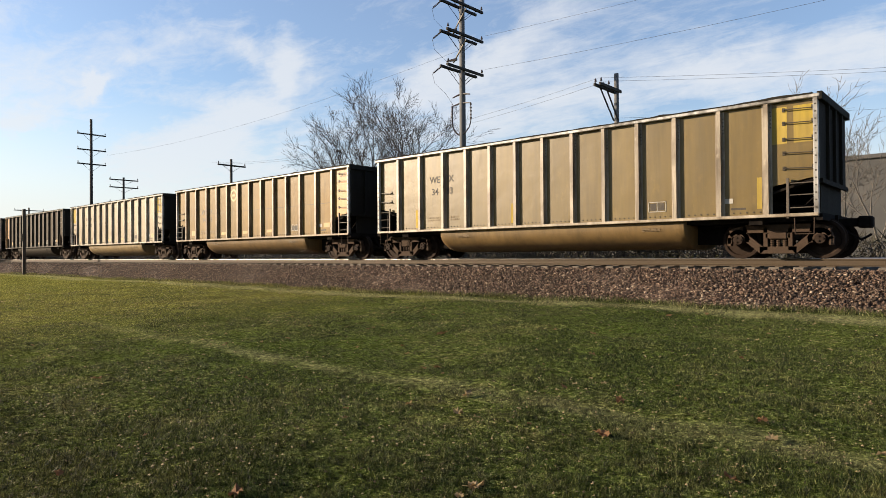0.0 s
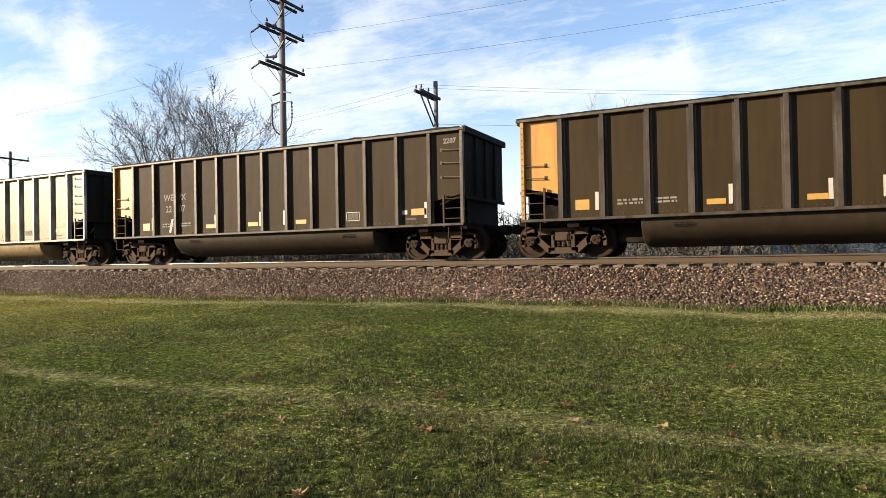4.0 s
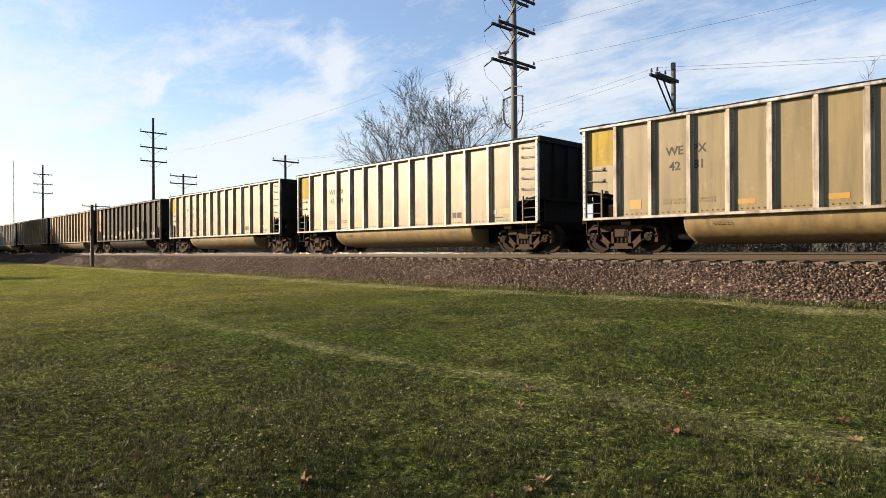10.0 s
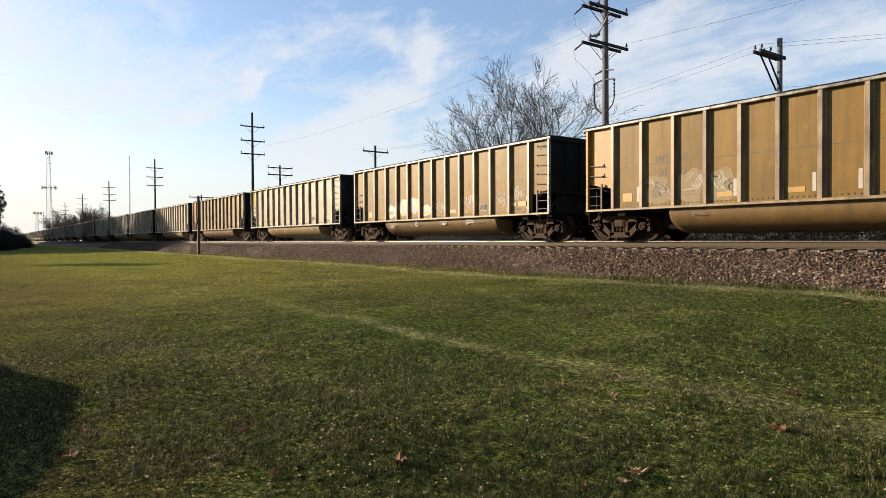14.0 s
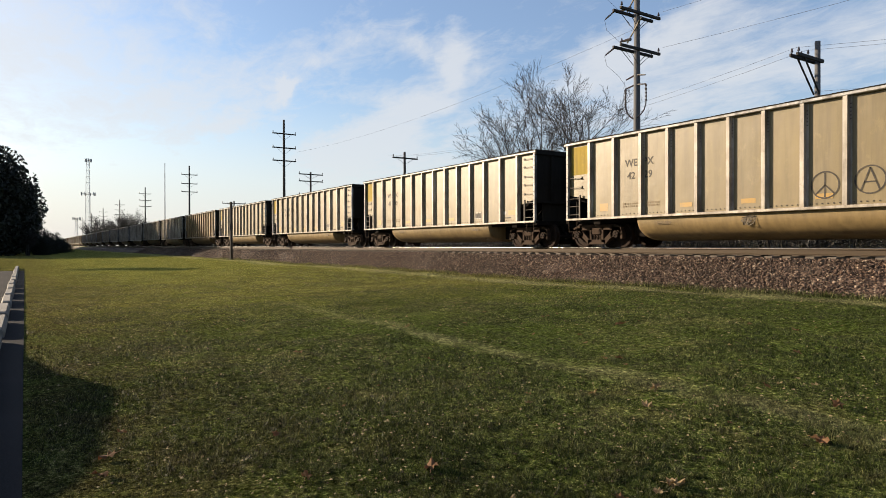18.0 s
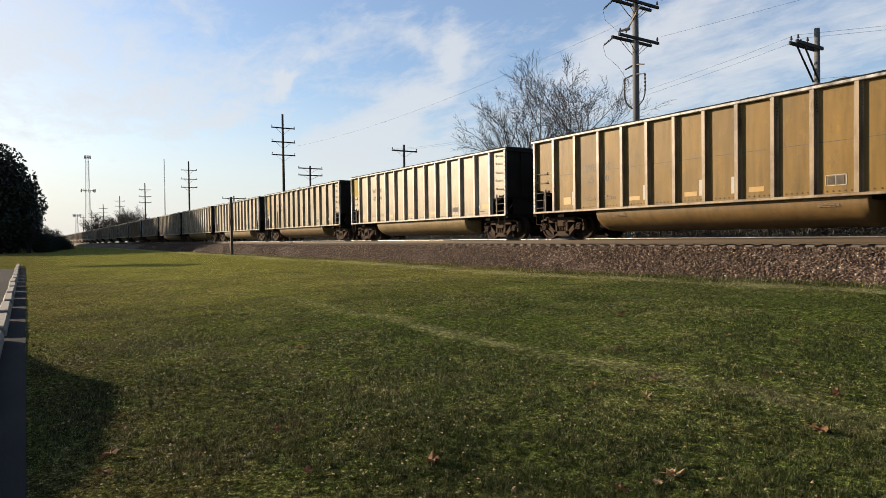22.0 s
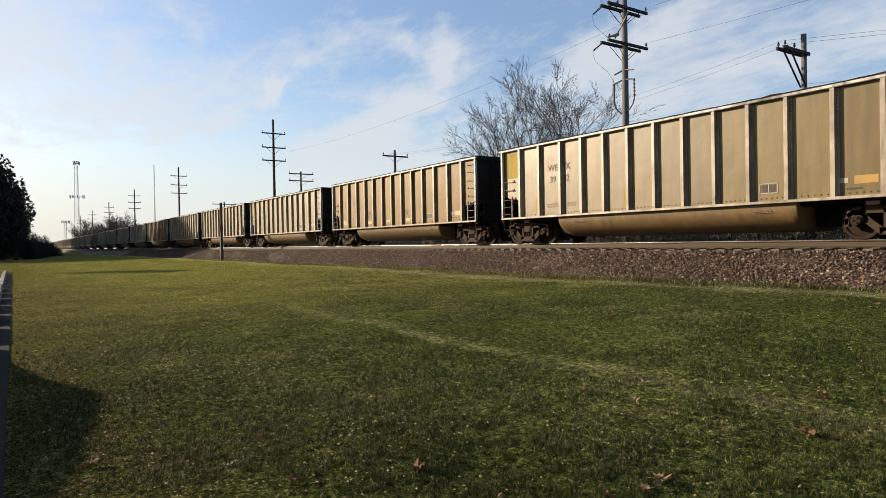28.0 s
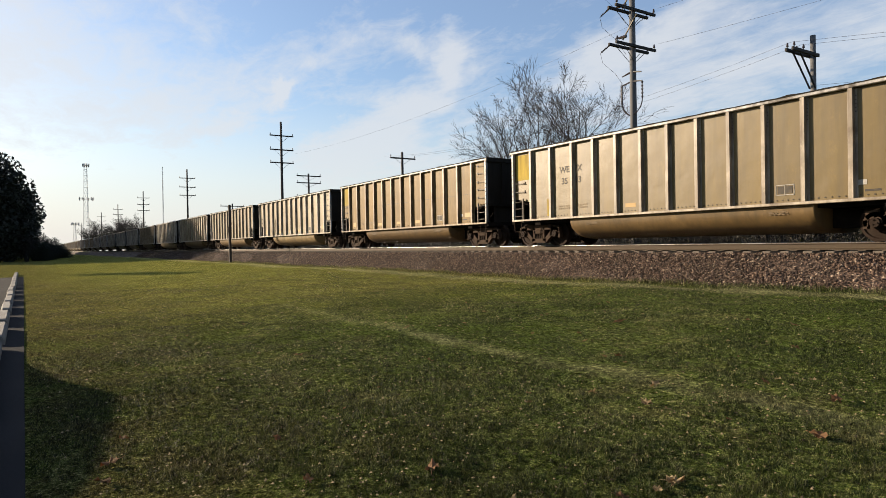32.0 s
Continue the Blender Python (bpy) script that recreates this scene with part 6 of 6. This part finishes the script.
# ---- lawn details ----
def grass():
    rng = np.random.default_rng(2)
    n = 1300000
    start = rng.uniform(0.9, 3.0, n)
    r = start * (34.0 / start) ** (rng.random(n) ** 0.95)
    az = np.radians(rng.uniform(-11, 93, n) + rng.normal(0, 7, n))
    x, y = -r * np.sin(az), r * np.cos(az)
    # an even thin cover besides, also where the lawn lies close by or behind
    m = 220000
    x, y = np.concatenate([x, 9 - 34 * rng.random(m)]), np.concatenate([y, 13.8 * rng.random(m)])
    r = np.hypot(x, y)
    keep = (y > -0.03) & (y < 13.8)
    x, y, r = x[keep], y[keep], r[keep]
    n = len(x)
    clump = 0.5 * lattice(x, y, 0.065, 1) + 0.3 * lattice(x, y, 0.20, 2) + 0.2 * lattice(x, y, 0.8, 5)
    clump = np.clip((clump - 0.36) * 3.6, 0, 1) ** 1.3
    worn = np.clip((lattice(x, y, 0.9, 3) - 0.52) * 4, 0, 1)
    line = np.exp(-((y - 4.95 + 0.25 * np.sin(x * 0.5)) / 0.22) ** 2)
    hh = (0.011 + 0.022 * clump) * (1 - 0.55 * np.maximum(worn, line)) * rng.uniform(0.5, 1.4, n) / (1 + (r / 24) ** 2)
    ww = 0.0015 * np.clip(r / 2.5, 1, 12) ** 0.85 * rng.uniform(0.7, 1.4, n)
    a = rng.random(n) * math.tau
    lean = rng.normal(0, 0.55, (n, 2)) * hh[:, None]
    g = ground_z(x, y)
    V = [np.stack([np.stack([x - np.cos(a) * ww, y - np.sin(a) * ww, g - 0.004], -1), np.stack([x + np.cos(a) * ww, y + np.sin(a) * ww, g - 0.004], -1), np.stack([x + lean[:, 0], y + lean[:, 1], g + hh], -1)], 1).reshape(-1, 3)]
    v = np.concatenate(V)
    tagged(piece("grass", big_mesh("grass", v, np.arange(len(v)).reshape(-1, 3)), M["blade"]), "short mown grass blades with dry tips", "grass", kind="stuff")
    # longer tufts along the foot of the ballast
    n = 16000
    x = 3 - 60 * rng.random(n) ** 1.3
    y = 13.75 + 0.22 * np.sin(x * 1.7) + rng.normal(0, 0.16, n)
    hh = rng.uniform(0.05, 0.17, n)
    a = rng.random(n) * math.tau
    g = ground_z(x, y)
    lean = rng.normal(0, 0.4, (n, 2)) * hh[:, None]
    v = np.stack([np.stack([x - np.cos(a) * 0.008, y - np.sin(a) * 0.008, g - 0.01], -1), np.stack([x + np.cos(a) * 0.008, y + np.sin(a) * 0.008, g - 0.01], -1), np.stack([x + lean[:, 0], y + lean[:, 1], g + hh], -1)], 1).reshape(-1, 3)
    tagged(piece("grass_tufts", big_mesh("grass_tufts", v, np.arange(3 * n).reshape(-1, 3)), M["blade"]), "longer grass along the foot of the ballast", "grass", kind="stuff")


grass()


def crumbs():
    """Crumbs of soil, thatch and bits of dry leaf strewn through the turf."""
    rng = np.random.default_rng(77)
    for name, n, low, high, mt, label in (("soil_crumbs", 4500, 0.005, 0.012, M["soil"], "dark crumbs of soil in the lawn"), ("leaf_bits", 6000, 0.005, 0.013, M["paleleaf"], "pale bits of dry leaf strewn on the lawn")):
        r = 2.6 * (30 / 2.6) ** rng.random(n)
        az = np.radians(rng.uniform(-11, 92, n))
        x, y = -r * np.sin(az), r * np.cos(az)
        keep = (y > 0.1) & (y < 13.0) & (lattice(x, y, 0.7, 9) > rng.random(n) * 0.9)
        x, y, r = x[keep], y[keep], r[keep]
        n = len(x)
        s = rng.uniform(low, high, n) * (0.7 + r / 14)
        base = np.array([(1, 0, 0), (-0.6, 0.8, 0), (-0.5, -0.9, 0), (0.1, 0.1, 0.75)])
        sh = base[None] * s[:, None, None] * rng.uniform(0.6, 1.4, (n, 4, 3))
        a = rng.random(n) * math.tau
        X = sh[..., 0] * np.cos(a)[:, None] - sh[..., 1] * np.sin(a)[:, None]
        Y = sh[..., 0] * np.sin(a)[:, None] + sh[..., 1] * np.cos(a)[:, None]
        v = np.stack([X + x[:, None], Y + y[:, None], sh[..., 2] + ground_z(x, y)[:, None] + 0.012], -1).reshape(-1, 3)
        t = (np.array([(0, 1, 3), (1, 2, 3), (2, 0, 3)])[None] + 4 * np.arange(n)[:, None, None]).reshape(-1, 3)
        tagged(piece(name, big_mesh(name, v, t), mt), label, "lawn litter", kind="stuff")


crumbs()


def leaf_mesh(seed):
    """A curled, lobed dry leaf about a hand wide."""
    rng = random.Random(seed)
    bm = bmesh.new()
    n = 14
    c = bm.verts.new((0, 0, 0.012))
    rim = []
    for k in range(n):
        a = k * math.tau / n
        r = 0.055 * (0.82 + 0.22 * (k % 2)) * rng.uniform(0.8, 1.2)
        rim.append(bm.verts.new((r * math.cos(a), r * math.sin(a) * 0.8, rng.uniform(0.0, 0.045))))
    for k in range(n):
        bm.faces.new((c, rim[k], rim[(k + 1) % n]))
    bmesh.ops.solidify(bm, geom=bm.faces[:], thickness=0.002)
    add_tube(bm, (0.03, 0, 0.01), (0.09, 0.01, 0.015), 0.002, None, 4)
    return from_bm("fallen_leaf", bm)


LEAF_SPOTS = [(-8.67, 4.96), (-6.74, 7.73), (-4.96, 5.58), (-3.79, 7.15), (-3.79, 4.74), (-3.45, 4.19), (-4.09, 3.47), (-3.25, 1.99), (-3.54, 1.31), (-2.35, 2.62), (-2.30, 3.01), (-2.18, 4.37), (-4.68, 8.80), (-5.27, 8.69), (-2.53, 5.35), (-3.16, 5.44), (-4.02, 4.17), (-7.61, 2.79), (-6.35, 3.93), (-5.16, 0.54), (-4.62, 0.40), (-4.27, 0.32), (-2.22, 7.75), (-1.35, 5.36), (-1.19, 5.01), (-2.20, 4.37), (-6.72, 7.57), (-4.55, 11.40), (-2.30, 3.00), (-1.17, 4.02), (-2.83, 13.04), (-4.15, 12.17), (-0.53, 5.07), (-0.06, 5.02), (-0.13, 7.66), (-1.18, 4.96), (-0.38, 5.62), (-0.26, 13.05)]


def fallen_leaves():
    rng = random.Random(21)
    meshes = [leaf_mesh(s) for s in range(5)]
    spots = [(x, y, rng.choice((0.7, 0.85, 1.0)), rng.random() < 0.4) for x, y in LEAF_SPOTS]
    while len(spots) < 150:
        x, y = rng.uniform(-12, 3), rng.uniform(1.0, 12.5)
        if x < 0.35 * y + 0.3:
            spots.append((x, y, rng.choice((0.3, 0.35, 0.45, 0.55)), rng.random() < 0.5))
    for x, y, s, pale in spots:
        ob = piece("fallen_leaf", rng.choice(meshes), M["paleleaf"] if pale else M["deadleaf"])
        ob.matrix_world = pose(x, y, float(ground_z(x, y)) + 0.022, rng.uniform(-25, 25), rng.uniform(-25, 25), rng.uniform(0, 360)) @ Matrix.Diagonal((s, s, s, 1))
        tagged(ob, "pale dry fallen leaf on the grass" if pale else "curled brown fallen leaf on the grass", "leaf", "fallen leaves on the lawn")


fallen_leaves()


# roofline drawn from the shadow's edge on the lawn; the van is unseen
VAN = [(-4.1, 0.3), (3.3, 0.3), (3.32, 0.8), (3.1, 1.05), (2.75, 1.25), (2.42, 1.5), (1.94, 1.59), (1.23, 1.67), (-0.36, 1.79), (-1.45, 1.86), (-1.75, 1.72), (-1.95, 1.63), (-3.8, 1.36), (-4.1, 0.95)]
VAN_GLASS = [(2.5, 1.2), (2.2, 1.48), (1.2, 1.58), (-0.36, 1.70), (-1.4, 1.75), (-1.7, 1.15)]


def parked_vehicle(name, label, category, m, outline, glass, axles, paint):
    """An unseen vehicle on the lot, added beside the camera to shadow kerb and lawn."""
    c = thing(name, label, category, m)
    piece("body", prism("body", outline, -0.90, 0.90), paint, c)
    for s in (-1, 1):
        piece("side_window", prism("side_window", glass, s * 0.902, s * 0.906), M["glass"], c)
        for x in axles:
            bm = bmesh.new()
            add_tube(bm, (x, s * 0.74, 0.31), (x, s * 0.93, 0.31), 0.31, None, 20)
            w = part("wheel", bm, M["rubber"], c)
            bm = bmesh.new()
            add_tube(bm, (x, s * 0.92, 0.31), (x, s * 0.95, 0.31), 0.19, 0.17, 14)
            part("rim", bm, M["galv"], w)
    nose = max(p[0] for p in outline)
    for s in (-0.62, 0.62):
        bm = bmesh.new()
        add_box(bm, nose - 0.06, nose + 0.02, s - 0.17, s + 0.17, 0.58, 0.72, 0.02)
        part("headlight", bm, M["galv"], c)


parked_vehicle("unseen_van", "unseen dark blue van on the lot that shadows the lawn", "van", pose(-10.4, -3.75, 0.012), VAN, VAN_GLASS, (-2.9, 2.35), M["carpaint"])

# ---- the train runs ----
RUN = [(0, 0.0), (0.5, 7.63), (1.0, 15.24), (1.5, 22.80), (2.0, 30.32), (2.5, 37.93), (4.5, 68.29), (6, 91.14), (8, 121.74), (10, 152.38), (12, 182.80), (14, 213.64), (16, 244.66), (18, 276.02), (20, 307.43), (22, 339.0), (24, 370.72), (26, 402.65), (28, 434.74), (30, 466.98), (32, 499.64)]


RADIUS = 0.457


def run_at(t):
    """How far the train has come."""
    return float(np.interp(t, [r[0] for r in RUN], [r[1] for r in RUN]))


def motions():
    for k, car in enumerate(CARS):
        start = -10.34 - PITCH * k
        walk(car, [(t, pose(start + s, TRACK_Y, RAIL)) for t, s in RUN])
        # the wheels roll while the car passes close by
        times = [n / FPS for n in range(int(32 * FPS) + 1) if -45 < start + run_at(n / FPS) < 9]
        if not times or k > 32:
            continue
        for ws, dx in WHEELSETS[k]:
            rows = [(t, pose(dx, 0, RADIUS, 0, math.degrees((run_at(t) - run_at(times[0])) / RADIUS), 0)) for t in times]
            if times[0] > 0.05:
                rows.insert(0, (0, rows[0][1]))
            if times[-1] < 31.95:
                rows.append((32, rows[-1][1]))
            walk(ws, rows)


motions()
